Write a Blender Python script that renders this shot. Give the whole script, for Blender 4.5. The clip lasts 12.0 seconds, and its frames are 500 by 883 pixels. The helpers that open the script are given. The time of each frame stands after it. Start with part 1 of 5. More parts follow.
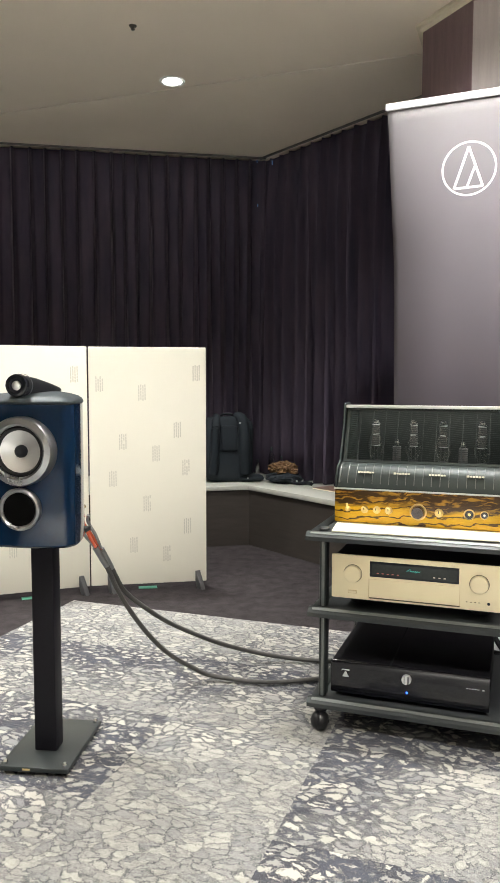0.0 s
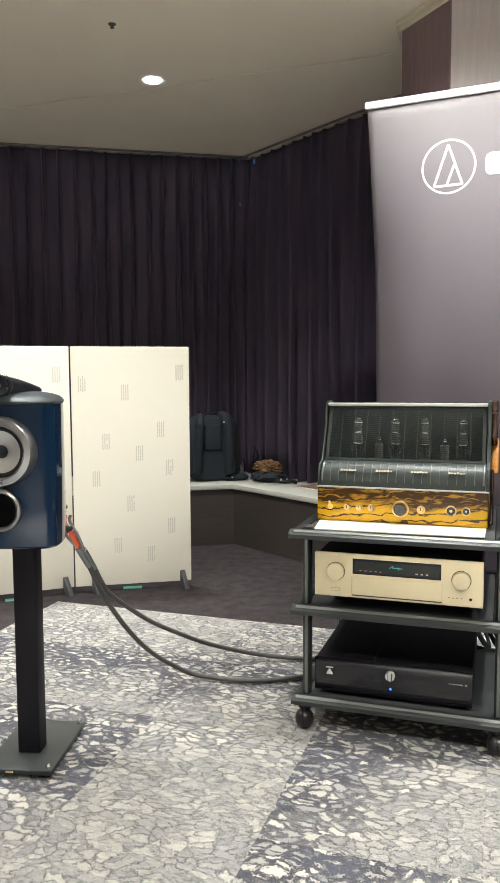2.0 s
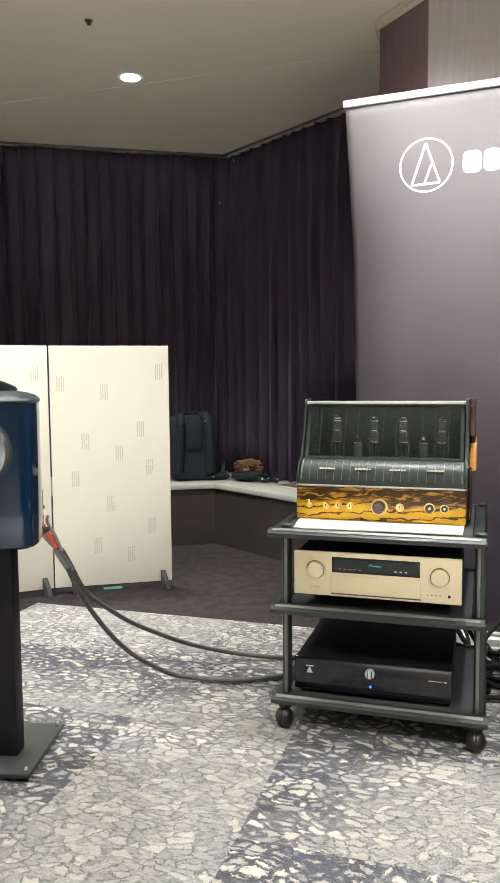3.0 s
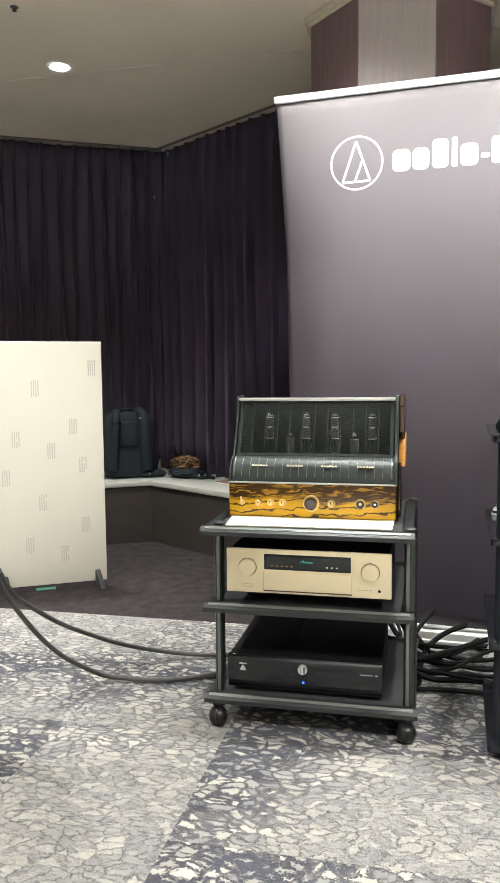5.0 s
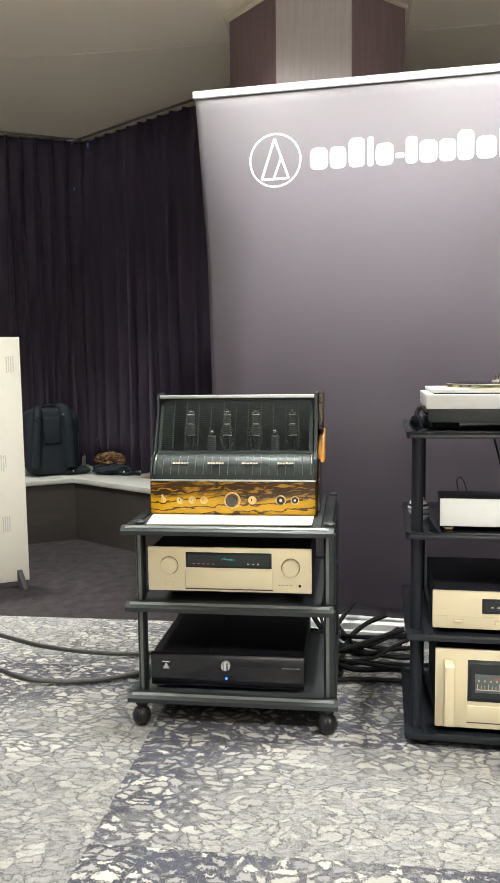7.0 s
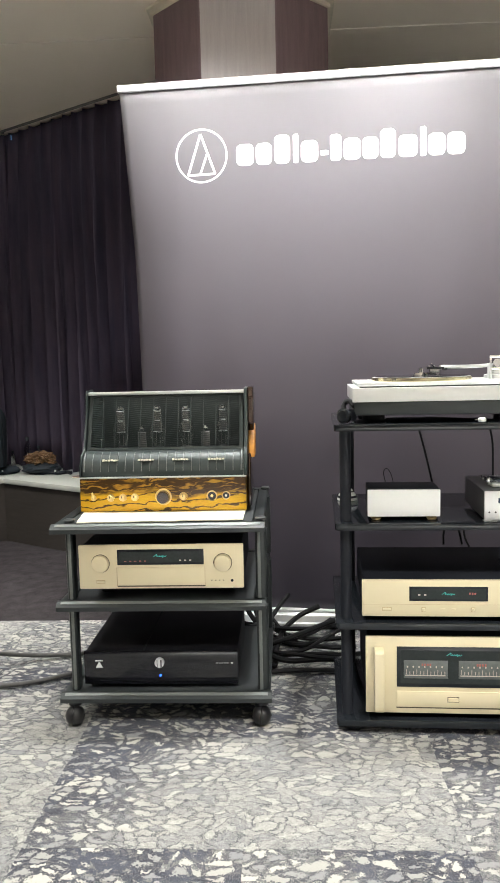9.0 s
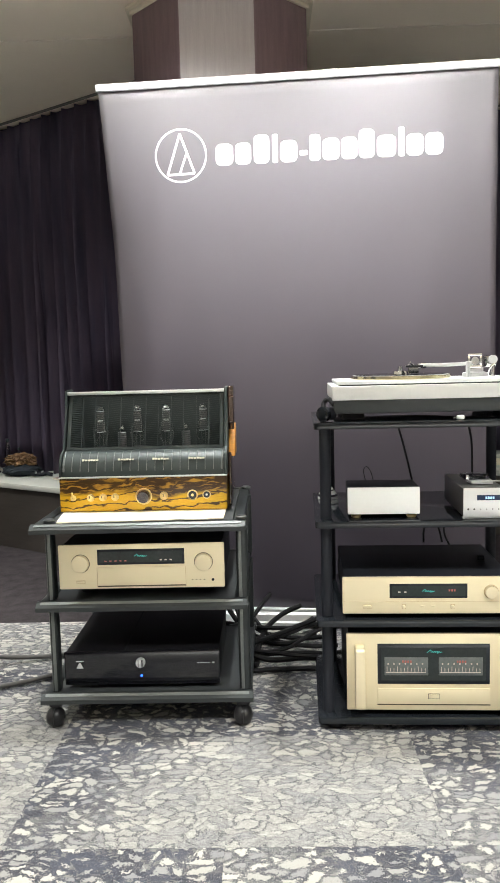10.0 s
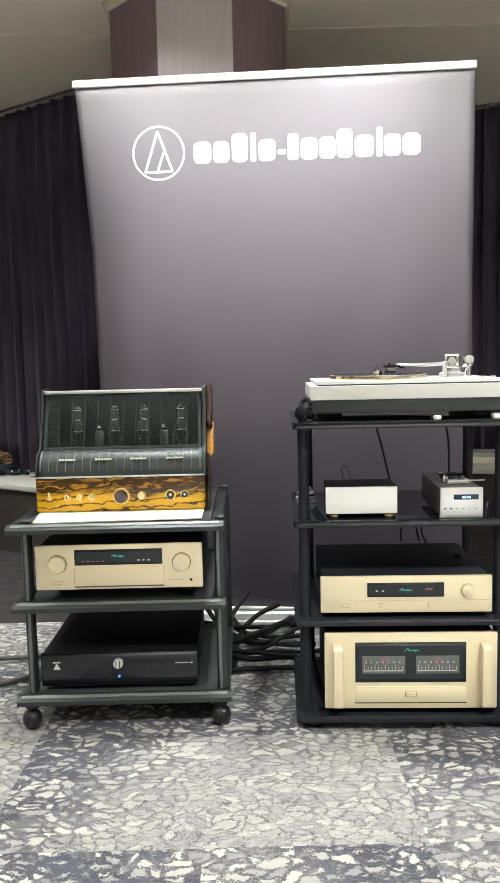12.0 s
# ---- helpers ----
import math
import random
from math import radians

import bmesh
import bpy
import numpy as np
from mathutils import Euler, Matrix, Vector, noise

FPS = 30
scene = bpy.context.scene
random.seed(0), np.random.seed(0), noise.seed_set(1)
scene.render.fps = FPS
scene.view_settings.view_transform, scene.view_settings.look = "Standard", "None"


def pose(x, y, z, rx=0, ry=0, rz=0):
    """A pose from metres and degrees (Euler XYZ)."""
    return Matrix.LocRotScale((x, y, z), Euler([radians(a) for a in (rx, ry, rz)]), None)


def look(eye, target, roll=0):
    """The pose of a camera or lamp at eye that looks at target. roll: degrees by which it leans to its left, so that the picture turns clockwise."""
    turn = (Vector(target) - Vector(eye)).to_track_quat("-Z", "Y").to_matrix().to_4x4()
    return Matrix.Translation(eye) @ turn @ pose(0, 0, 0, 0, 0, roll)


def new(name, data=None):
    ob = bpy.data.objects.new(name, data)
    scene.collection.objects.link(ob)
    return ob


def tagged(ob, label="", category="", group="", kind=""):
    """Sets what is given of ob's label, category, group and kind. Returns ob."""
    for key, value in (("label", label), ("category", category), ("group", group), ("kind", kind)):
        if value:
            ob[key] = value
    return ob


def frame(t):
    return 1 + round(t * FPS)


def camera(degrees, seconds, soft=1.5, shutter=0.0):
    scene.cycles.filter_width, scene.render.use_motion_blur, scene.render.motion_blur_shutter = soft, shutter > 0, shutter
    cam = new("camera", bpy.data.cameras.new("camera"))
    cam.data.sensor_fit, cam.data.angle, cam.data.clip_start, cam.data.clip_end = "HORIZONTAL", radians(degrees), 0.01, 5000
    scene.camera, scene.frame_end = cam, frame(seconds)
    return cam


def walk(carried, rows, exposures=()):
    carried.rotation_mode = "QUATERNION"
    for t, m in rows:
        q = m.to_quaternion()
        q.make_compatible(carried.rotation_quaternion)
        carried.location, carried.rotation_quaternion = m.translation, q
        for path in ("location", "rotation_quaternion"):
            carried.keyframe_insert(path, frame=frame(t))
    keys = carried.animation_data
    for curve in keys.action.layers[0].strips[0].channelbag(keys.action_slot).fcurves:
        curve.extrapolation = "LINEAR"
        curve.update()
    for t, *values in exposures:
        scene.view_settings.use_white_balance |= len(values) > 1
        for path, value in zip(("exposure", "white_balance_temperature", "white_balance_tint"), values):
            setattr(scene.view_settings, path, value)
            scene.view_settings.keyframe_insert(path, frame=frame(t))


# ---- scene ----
cam = camera(36.5, 12.0)
PATH = [
    (0, (0.026, 0.526, 1.020), (-0.120, 2.514, 0.859), 0.09),
    (0.5, (0.026, 0.527, 1.019), (-0.115, 2.515, 0.858), 0.05),
    (1, (0.028, 0.526, 1.019), (-0.105, 2.515, 0.858), -0.07),
    (1.5, (0.031, 0.527, 1.019), (-0.092, 2.516, 0.856), -0.18),
    (2, (0.037, 0.527, 1.018), (-0.072, 2.517, 0.855), -0.32),
    (2.5, (0.043, 0.530, 1.015), (-0.047, 2.521, 0.852), -0.44),
    (4.5, (0.069, 0.548, 1.017), (0.117, 2.540, 0.842), -0.57),
    (5, (0.077, 0.549, 1.019), (0.168, 2.539, 0.841), -0.56),
    (5.5, (0.085, 0.547, 1.023), (0.219, 2.534, 0.840), -0.49),
    (6, (0.089, 0.547, 1.024), (0.270, 2.530, 0.839), -0.41),
    (6.5, (0.101, 0.548, 1.027), (0.321, 2.526, 0.836), -0.58),
    (7, (0.105, 0.544, 1.034), (0.379, 2.515, 0.834), -0.77),
    (9, (0.120, 0.533, 1.032), (0.560, 2.473, 0.819), -1.30),
    (9.5, (0.120, 0.533, 1.027), (0.587, 2.467, 0.816), -1.40),
    (10, (0.127, 0.530, 1.023), (0.611, 2.460, 0.814), -1.45),
    (10.5, (0.124, 0.532, 1.027), (0.632, 2.455, 0.814), -1.39),
    (11, (0.127, 0.532, 1.030), (0.648, 2.451, 0.814), -1.39),
    (11.5, (0.130, 0.531, 1.029), (0.660, 2.447, 0.813), -1.35),
    (12, (0.128, 0.533, 1.029), (0.667, 2.447, 0.812), -1.28),
]
walk(cam, [(t, look(eye, target, roll)) for t, eye, target, roll in PATH], [(0, 0.0, 6680, 10), (6, 0.0, 6580, 10), (12, 0.0, 6430, 9)])

# ---- light ----
CEIL = 2.5          # ceiling height
YAW = -15.5         # the room's grid: carpet tiles, racks and pier run along it
world = bpy.data.worlds.new("world")
world.use_nodes = True
world.node_tree.nodes["Background"].inputs[0].default_value = (0.02, 0.022, 0.03, 1)
world.node_tree.nodes["Background"].inputs[1].default_value = 0.1
scene.world = world

# recessed downlights, seen and added: x, y, watts, beam in degrees
# first seen, next two known by the banner's glow, the rest added unseen fill
DOWNLIGHTS_AND_FILL = [(-0.647, 4.381, 265, 90), (0.37, 2.94, 126, 150), (1.135, 2.655, 165, 150), (-1.1, 2.95, 170, 104), (-1.0, 0.85, 25, 98), (0.1, 0.85, 182, 98),
              (1.2, 0.75, 335, 98), (-2.6, 0.85, 250, 100), (-0.6, -2.0, 4000, 110), (1.6, -1.9, 3400, 110), (3.0, 2.6, 150, 110), (-2.6, 2.7, 560, 112)]


def lamp(x, y, watts, beam):
    data = bpy.data.lights.new("downlight_and_fill_lamp", "SPOT")
    data.energy, data.color = watts, (1.0, 0.995, 0.965)
    data.spot_size, data.spot_blend, data.shadow_soft_size = radians(beam), 0.75 if beam > 107 else 1.0 if beam < 95 else 0.55, 0.06
    ob = new("downlight_and_fill_lamp", data)
    ob.location = (x, y, CEIL - 0.02)


for dl in DOWNLIGHTS_AND_FILL:
    lamp(*dl)


# ---- materials ----
def nodes_of(name):
    m = bpy.data.materials.new(name)
    m.use_nodes = True
    nt = m.node_tree
    return m, nt, nt.nodes["Principled BSDF"]


def nd(nt, kind, **inputs):
    n = nt.nodes.new(kind)
    for k, v in inputs.items():
        key = int(k[1:]) if k[0] == "i" and k[1:].isdigit() else k.replace("_", " ")
        if isinstance(v, bpy.types.NodeSocket):
            nt.links.new(v, n.inputs[key])
        else:
            n.inputs[key].default_value = v
    return n


def math_(nt, op, a, b=0.0, c=0.0):
    n = nt.nodes.new("ShaderNodeMath")
    n.operation = op
    for i, v in enumerate((a, b, c)):
        if isinstance(v, bpy.types.NodeSocket):
            nt.links.new(v, n.inputs[i])
        else:
            n.inputs[i].default_value = v
    return n.outputs[0]


def mix(nt, fac, a, b, blend="MIX"):
    n = nt.nodes.new("ShaderNodeMix")
    n.data_type, n.blend_type = "RGBA", blend
    for i, v in ((0, fac), (6, a), (7, b)):
        if isinstance(v, bpy.types.NodeSocket):
            nt.links.new(v, n.inputs[i])
        else:
            n.inputs[i].default_value = v if i == 0 else (*v[:3], 1)
    return n.outputs[2]


def ramp(nt, fac, stops):
    n = nt.nodes.new("ShaderNodeValToRGB")
    e = n.color_ramp.elements
    while len(e) < len(stops):
        e.new(0.5)
    for el, (p, c) in zip(e, stops):
        el.position, el.color = p, (*c, 1) if len(c) == 3 else c
    nt.links.new(fac, n.inputs[0])
    return n.outputs[0]


def coords(nt, scale=(1, 1, 1), loc=(0, 0, 0), rot=(0, 0, 0)):
    tc = nt.nodes.new("ShaderNodeTexCoord")
    return nd(nt, "ShaderNodeMapping", Vector=tc.outputs["Object"], Scale=scale, Location=loc, Rotation=rot).outputs[0]


def noise_(nt, vec, scale, detail=4.0, rough=0.55, distortion=0.0):
    return nd(nt, "ShaderNodeTexNoise", Vector=vec, Scale=scale, Detail=detail, Roughness=rough, Distortion=distortion).outputs["Fac"]


def bump(nt, bsdf, height, strength, distance):
    b = nd(nt, "ShaderNodeBump", Height=height, Strength=strength, Distance=distance)
    nt.links.new(b.outputs[0], bsdf.inputs["Normal"])


def surface(name, color, rough=0.5, metal=0.0, var=0.15, coarse=6.0, fine=120.0, relief=0.15, depth=0.001,
            stretch=(1, 1, 1), coat=0.0, rvar=0.1, spec=0.5):
    """A plain surface with stains at one scale and grain at another."""
    m, nt, b = nodes_of(name)
    v = coords(nt, stretch)
    n1, n2 = noise_(nt, v, coarse), noise_(nt, v, fine, 3)
    both = math_(nt, "ADD", math_(nt, "MULTIPLY", n1, 0.6), math_(nt, "MULTIPLY", n2, 0.4))
    lo, hi = [c * (1 - var) for c in color], [min(1, c * (1 + var)) for c in color]
    nt.links.new(ramp(nt, both, [(0.3, lo), (0.7, hi)]), b.inputs["Base Color"])
    nt.links.new(math_(nt, "ADD", rough - rvar / 2, math_(nt, "MULTIPLY", n1, rvar)), b.inputs["Roughness"])
    b.inputs["Metallic"].default_value = metal
    b.inputs["Coat Weight"].default_value = coat
    b.inputs["Coat Roughness"].default_value = 0.06
    b.inputs["Specular IOR Level"].default_value = spec
    if relief:
        bump(nt, b, n2, relief, depth)
    return m


def glow(name, color, strength):
    m, nt, b = nodes_of(name)
    b.inputs["Base Color"].default_value = (*[c * 0.3 for c in color], 1)
    b.inputs["Emission Color"].default_value = (*color, 1)
    b.inputs["Emission Strength"].default_value = strength
    return m


def glass(name, color=(1, 1, 1), rough=0.0, ior=1.45):
    m, nt, b = nodes_of(name)
    b.inputs["Base Color"].default_value = (*color, 1)
    b.inputs["Transmission Weight"].default_value = 1.0
    b.inputs["Roughness"].default_value = rough
    b.inputs["IOR"].default_value = ior
    return m


def shifted(nt, vec, warp, amount):
    """vec moved by a colour noise."""
    c = nt.nodes.new("ShaderNodeVectorMath")
    c.operation = "SUBTRACT"
    nt.links.new(warp, c.inputs[0])
    c.inputs[1].default_value = (0.5, 0.5, 0.5)
    w = nt.nodes.new("ShaderNodeVectorMath")
    w.operation = "MULTIPLY_ADD"
    nt.links.new(c.outputs[0], w.inputs[0])
    w.inputs[1].default_value = amount
    nt.links.new(vec, w.inputs[2])
    return w.outputs[0]


def carpet_tile_material():
    """Cut pile with pale ragged pebble shapes on slate. A tile's object colour holds how dark it is (red) and how
    that changes along its two sides (green, blue; 0.5 for not at all)."""
    m, nt, b = nodes_of("pebble_carpet")
    info = nt.nodes.new("ShaderNodeObjectInfo")
    tc = nt.nodes.new("ShaderNodeTexCoord")
    own = nd(nt, "ShaderNodeSeparateColor", Color=info.outputs["Color"])
    xyz = nd(nt, "ShaderNodeSeparateXYZ", Vector=tc.outputs["Object"])
    off = nd(nt, "ShaderNodeCombineXYZ", X=math_(nt, "MULTIPLY", info.outputs["Random"], 41.0),
             Y=math_(nt, "MULTIPLY", info.outputs["Random"], 17.3), Z=0.0).outputs[0]
    add = nt.nodes.new("ShaderNodeVectorMath")
    nt.links.new(tc.outputs["Object"], add.inputs[0])
    nt.links.new(off, add.inputs[1])
    p = add.outputs[0]
    # how sparse the pebbles lie: 0 pale, 1 dark
    slope_u = math_(nt, "MULTIPLY", math_(nt, "SUBTRACT", own.outputs[1], 0.5), math_(nt, "SUBTRACT", math_(nt, "MULTIPLY", xyz.outputs[0], 4.17), 1.0))
    slope_v = math_(nt, "MULTIPLY", math_(nt, "SUBTRACT", own.outputs[2], 0.5), math_(nt, "SUBTRACT", math_(nt, "MULTIPLY", xyz.outputs[1], 4.17), 1.0))
    drift = noise_(nt, nd(nt, "ShaderNodeMapping", Vector=p, Scale=(0.8, 1.7, 1.0)).outputs[0], 5.0, 3.0)
    zone = math_(nt, "ADD", math_(nt, "ADD", own.outputs[0], math_(nt, "ADD", slope_u, slope_v)), math_(nt, "MULTIPLY", math_(nt, "SUBTRACT", drift, 0.5), 1.1))
    sparse = nd(nt, "ShaderNodeMapRange", Value=zone, i1=0.20, i2=0.85, i3=0.10, i4=1.0).outputs[0]
    w0 = nd(nt, "ShaderNodeTexNoise", Vector=p, Scale=7.0, Detail=1.0).outputs["Color"]
    w1 = nd(nt, "ShaderNodeTexNoise", Vector=p, Scale=30.0, Detail=2.0).outputs["Color"]
    w2 = nd(nt, "ShaderNodeTexNoise", Vector=p, Scale=150.0, Detail=2.0, Roughness=0.7).outputs["Color"]
    q = shifted(nt, shifted(nt, shifted(nt, p, w0, (0.10, 0.07, 0)), w1, (0.030, 0.026, 0)), w2, (0.022, 0.024, 0))
    q = nd(nt, "ShaderNodeMapping", Vector=q, Scale=(0.64, 1.18, 0.0), Rotation=(0, 0, radians(12))).outputs[0]
    fleck = noise_(nt, nd(nt, "ShaderNodeMapping", Vector=p, Scale=(1.5, 0.8, 1.0)).outputs[0], 230.0, 3.0, 0.75)
    ragged = math_(nt, "MULTIPLY", math_(nt, "SUBTRACT", fleck, 0.5), 0.55)

    def pebbles(scale, lo, hi):
        e = nt.nodes.new("ShaderNodeTexVoronoi")
        e.feature, e.voronoi_dimensions = "DISTANCE_TO_EDGE", "2D"
        c = nt.nodes.new("ShaderNodeTexVoronoi")
        c.voronoi_dimensions = "2D"
        for n in (e, c):
            nt.links.new(q, n.inputs["Vector"])
            n.inputs["Scale"].default_value = scale
        sep = nd(nt, "ShaderNodeSeparateColor", Color=c.outputs["Color"])
        gap = math_(nt, "ADD", lo, math_(nt, "MULTIPLY", sparse, hi - lo))
        gap = math_(nt, "MULTIPLY", gap, math_(nt, "ADD", 0.25, math_(nt, "MULTIPLY", sep.outputs[0], 1.6)))
        depth = math_(nt, "ADD", math_(nt, "SUBTRACT", e.outputs["Distance"], gap), ragged)
        body = nd(nt, "ShaderNodeMapRange", Value=depth, i1=-0.045, i2=0.045).outputs[0]
        return body, sep.outputs[1], e.outputs["Distance"]

    big, tone, rim = pebbles(37.0, 0.05, 0.26)
    small, tone2, _ = pebbles(85.0, 0.05, 0.28)
    pile = noise_(nt, p, 800.0, 2.0, 0.7)
    mottle = noise_(nt, nd(nt, "ShaderNodeMapping", Vector=q, Scale=(1.0, 1.3, 1.0)).outputs[0], 95.0, 3.0, 0.65)
    blue = noise_(nt, p, 11.0, 2.0)
    # pebbles: cream to pale grey; less apart from their ground in the pale fields
    cream = ramp(nt, tone, [(0.0, (0.23, 0.235, 0.242)), (0.35, (0.30, 0.30, 0.288)), (0.7, (0.41, 0.40, 0.365)), (1.0, (0.50, 0.485, 0.44))])
    slate = ramp(nt, fleck, [(0.36, (0.032, 0.033, 0.042)), (0.52, (0.066, 0.068, 0.082)), (0.66, (0.16, 0.165, 0.185))])
    slate = mix(nt, nd(nt, "ShaderNodeMapRange", Value=blue, i1=0.45, i2=0.65, i3=0.0, i4=0.5).outputs[0], slate, (0.095, 0.105, 0.135))
    haze = ramp(nt, math_(nt, "ADD", math_(nt, "MULTIPLY", fleck, 0.45), math_(nt, "MULTIPLY", mottle, 0.55)), [(0.37, (0.055, 0.057, 0.065)), (0.45, (0.15, 0.153, 0.155)), (0.52, (0.285, 0.284, 0.276)), (0.62, (0.45, 0.445, 0.42))])
    ground = mix(nt, sparse, haze, slate)
    ground = mix(nt, math_(nt, "MULTIPLY", small, math_(nt, "MULTIPLY", tone2, 0.85)), ground, (0.24, 0.237, 0.222))
    pale = mix(nt, nd(nt, "ShaderNodeMapRange", Value=sparse, i1=0.0, i2=0.6, i3=0.65, i4=0.0).outputs[0], cream, haze)
    col = mix(nt, big, ground, pale)
    crack = nd(nt, "ShaderNodeMapRange", Value=math_(nt, "ADD", rim, math_(nt, "MULTIPLY", ragged, 0.5)), i1=0.015, i2=0.075, i3=1.0, i4=0.0).outputs[0]
    crack = math_(nt, "MULTIPLY", crack, nd(nt, "ShaderNodeMapRange", Value=noise_(nt, p, 17.0, 2.0), i1=0.38, i2=0.55, i3=0.10, i4=0.78).outputs[0])
    col = mix(nt, crack, col, (0.072, 0.074, 0.086))
    col = mix(nt, 0.30, col, nd(nt, "ShaderNodeCombineColor", Red=pile, Green=pile, Blue=pile).outputs[0], "OVERLAY")
    nt.links.new(col, b.inputs["Base Color"])
    b.inputs["Roughness"].default_value = 0.95
    b.inputs["Specular IOR Level"].default_value = 0.1
    bump(nt, b, math_(nt, "ADD", math_(nt, "MULTIPLY", fleck, 0.8), math_(nt, "MULTIPLY", big, 0.3)), 0.6, 0.004)
    return m


def wood_material():
    """Glossy figured veneer: golden ground with drifting dark ink lines, closer towards the top."""
    m, nt, b = nodes_of("figured_veneer")
    v = coords(nt, (1.0, 1.0, 2.4), rot=(0, radians(9), 0))
    warp = nd(nt, "ShaderNodeTexNoise", Vector=v, Scale=6.0, Detail=3.0, Distortion=0.6).outputs["Color"]
    fine = nd(nt, "ShaderNodeTexNoise", Vector=v, Scale=30.0, Detail=3.0).outputs["Color"]
    w = shifted(nt, shifted(nt, v, warp, (0.09, 0.05, 0.13)), fine, (0.03, 0.0, 0.055))
    wave = nt.nodes.new("ShaderNodeTexWave")
    wave.bands_direction = "Z"
    nt.links.new(w, wave.inputs["Vector"])
    wave.inputs["Scale"].default_value, wave.inputs["Distortion"].default_value = 5.2, 2.0
    wave.inputs["Detail"].default_value, wave.inputs["Detail Scale"].default_value = 3.0, 2.0
    vor = nt.nodes.new("ShaderNodeTexVoronoi")
    vor.feature = "DISTANCE_TO_EDGE"
    nt.links.new(nd(nt, "ShaderNodeMapping", Vector=w, Scale=(0.7, 1.0, 2.2)).outputs[0], vor.inputs["Vector"])
    vor.inputs["Scale"].default_value = 23.0
    web = nd(nt, "ShaderNodeMapRange", Value=vor.outputs["Distance"], i1=0.09, i2=0.30, i3=1.0, i4=0.0).outputs[0]
    tc = nt.nodes.new("ShaderNodeTexCoord")
    height = nd(nt, "ShaderNodeSeparateXYZ", Vector=tc.outputs["Object"]).outputs[2]
    grade = math_(nt, "MULTIPLY", math_(nt, "SUBTRACT", height, 0.056), 11.0)
    blot = nd(nt, "ShaderNodeMapRange", Value=math_(nt, "ADD", noise_(nt, v, 5.0, 2.0), grade), i1=0.44, i2=0.62).outputs[0]
    bands = nd(nt, "ShaderNodeMapRange", Value=wave.outputs["Fac"], i1=0.84, i2=0.97).outputs[0]
    ink = math_(nt, "MAXIMUM", math_(nt, "MULTIPLY", web, blot), bands)
    grain = noise_(nt, nd(nt, "ShaderNodeMapping", Vector=v, Scale=(4, 60, 60)).outputs[0], 9.0)
    amber = ramp(nt, grain, [(0.3, (0.54, 0.295, 0.006)), (0.7, (0.78, 0.48, 0.022))])
    amber = mix(nt, math_(nt, "MULTIPLY", blot, 0.75), amber, (0.36, 0.185, 0.040))
    nt.links.new(mix(nt, math_(nt, "MULTIPLY", ink, 0.95), amber, (0.032, 0.012, 0.004)), b.inputs["Base Color"])
    b.inputs["Roughness"].default_value = 0.33
    b.inputs["Specular IOR Level"].default_value = 0.35
    b.inputs["Coat Weight"].default_value = 0.15
    b.inputs["Coat Roughness"].default_value = 0.08
    return m


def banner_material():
    """Banner cloth: the base colour runs from pale grey at the head to dark plum at the foot, with a faint weave."""
    m, nt, b = nodes_of("banner_cloth")
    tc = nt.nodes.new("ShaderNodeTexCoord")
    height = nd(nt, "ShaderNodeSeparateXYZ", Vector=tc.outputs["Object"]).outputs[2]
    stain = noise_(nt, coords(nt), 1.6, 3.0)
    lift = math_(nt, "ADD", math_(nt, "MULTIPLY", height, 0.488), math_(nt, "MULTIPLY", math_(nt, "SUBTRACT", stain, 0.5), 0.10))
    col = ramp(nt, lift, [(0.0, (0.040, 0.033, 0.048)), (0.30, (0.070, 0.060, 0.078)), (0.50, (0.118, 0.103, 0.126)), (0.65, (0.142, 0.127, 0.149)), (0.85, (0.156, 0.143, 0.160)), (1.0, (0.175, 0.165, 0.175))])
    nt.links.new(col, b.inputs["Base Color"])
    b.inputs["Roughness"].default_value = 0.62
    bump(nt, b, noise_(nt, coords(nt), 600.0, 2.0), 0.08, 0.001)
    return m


def velvet_material():
    m, nt, b = nodes_of("purple_drape")
    v = coords(nt, (1, 1, 0.15))
    n1, n2 = noise_(nt, v, 14.0), noise_(nt, coords(nt), 700.0, 2.0)
    nt.links.new(ramp(nt, n1, [(0.3, (0.050, 0.041, 0.073)), (0.7, (0.097, 0.075, 0.112))]), b.inputs["Base Color"])
    b.inputs["Roughness"].default_value = 0.8
    b.inputs["Sheen Weight"].default_value = 0.15
    b.inputs["Sheen Roughness"].default_value = 0.25
    b.inputs["Sheen Tint"].default_value = (0.75, 0.62, 0.76, 1)
    bump(nt, b, n2, 0.3, 0.001)
    return m


M = {}
M["pebble"] = carpet_tile_material()
M["wood"] = wood_material()
M["drape"] = velvet_material()
M["dark_carpet"] = surface("dark_carpet", (0.037, 0.032, 0.034), 0.95, var=0.55, coarse=16, fine=170, relief=0.6, depth=0.003, spec=0.1)
M["ceiling"] = surface("ceiling_paint", (0.90, 0.81, 0.68), 0.9, var=0.05, coarse=1.5, fine=250, relief=0.1, spec=0.2)
M["track_paint"] = surface("track_paint", (0.16, 0.145, 0.13), 0.7, var=0.08)
# no wall is seen; this tone sets how much light they bounce
M["wall"] = surface("wall_paint", (0.40, 0.38, 0.36), 0.85, var=0.06, coarse=2, fine=200)
M["cream"] = surface("cream_trim", (0.66, 0.60, 0.47), 0.6, var=0.06)
M["pier"] = surface("pier_veneer", (0.17, 0.115, 0.125), 0.5, var=0.25, coarse=9, fine=160, stretch=(6, 6, 0.5))
M["pier_front"] = surface("greige_veneer", (0.40, 0.36, 0.355), 0.5, var=0.12, coarse=9, fine=160, stretch=(9, 9, 0.5))
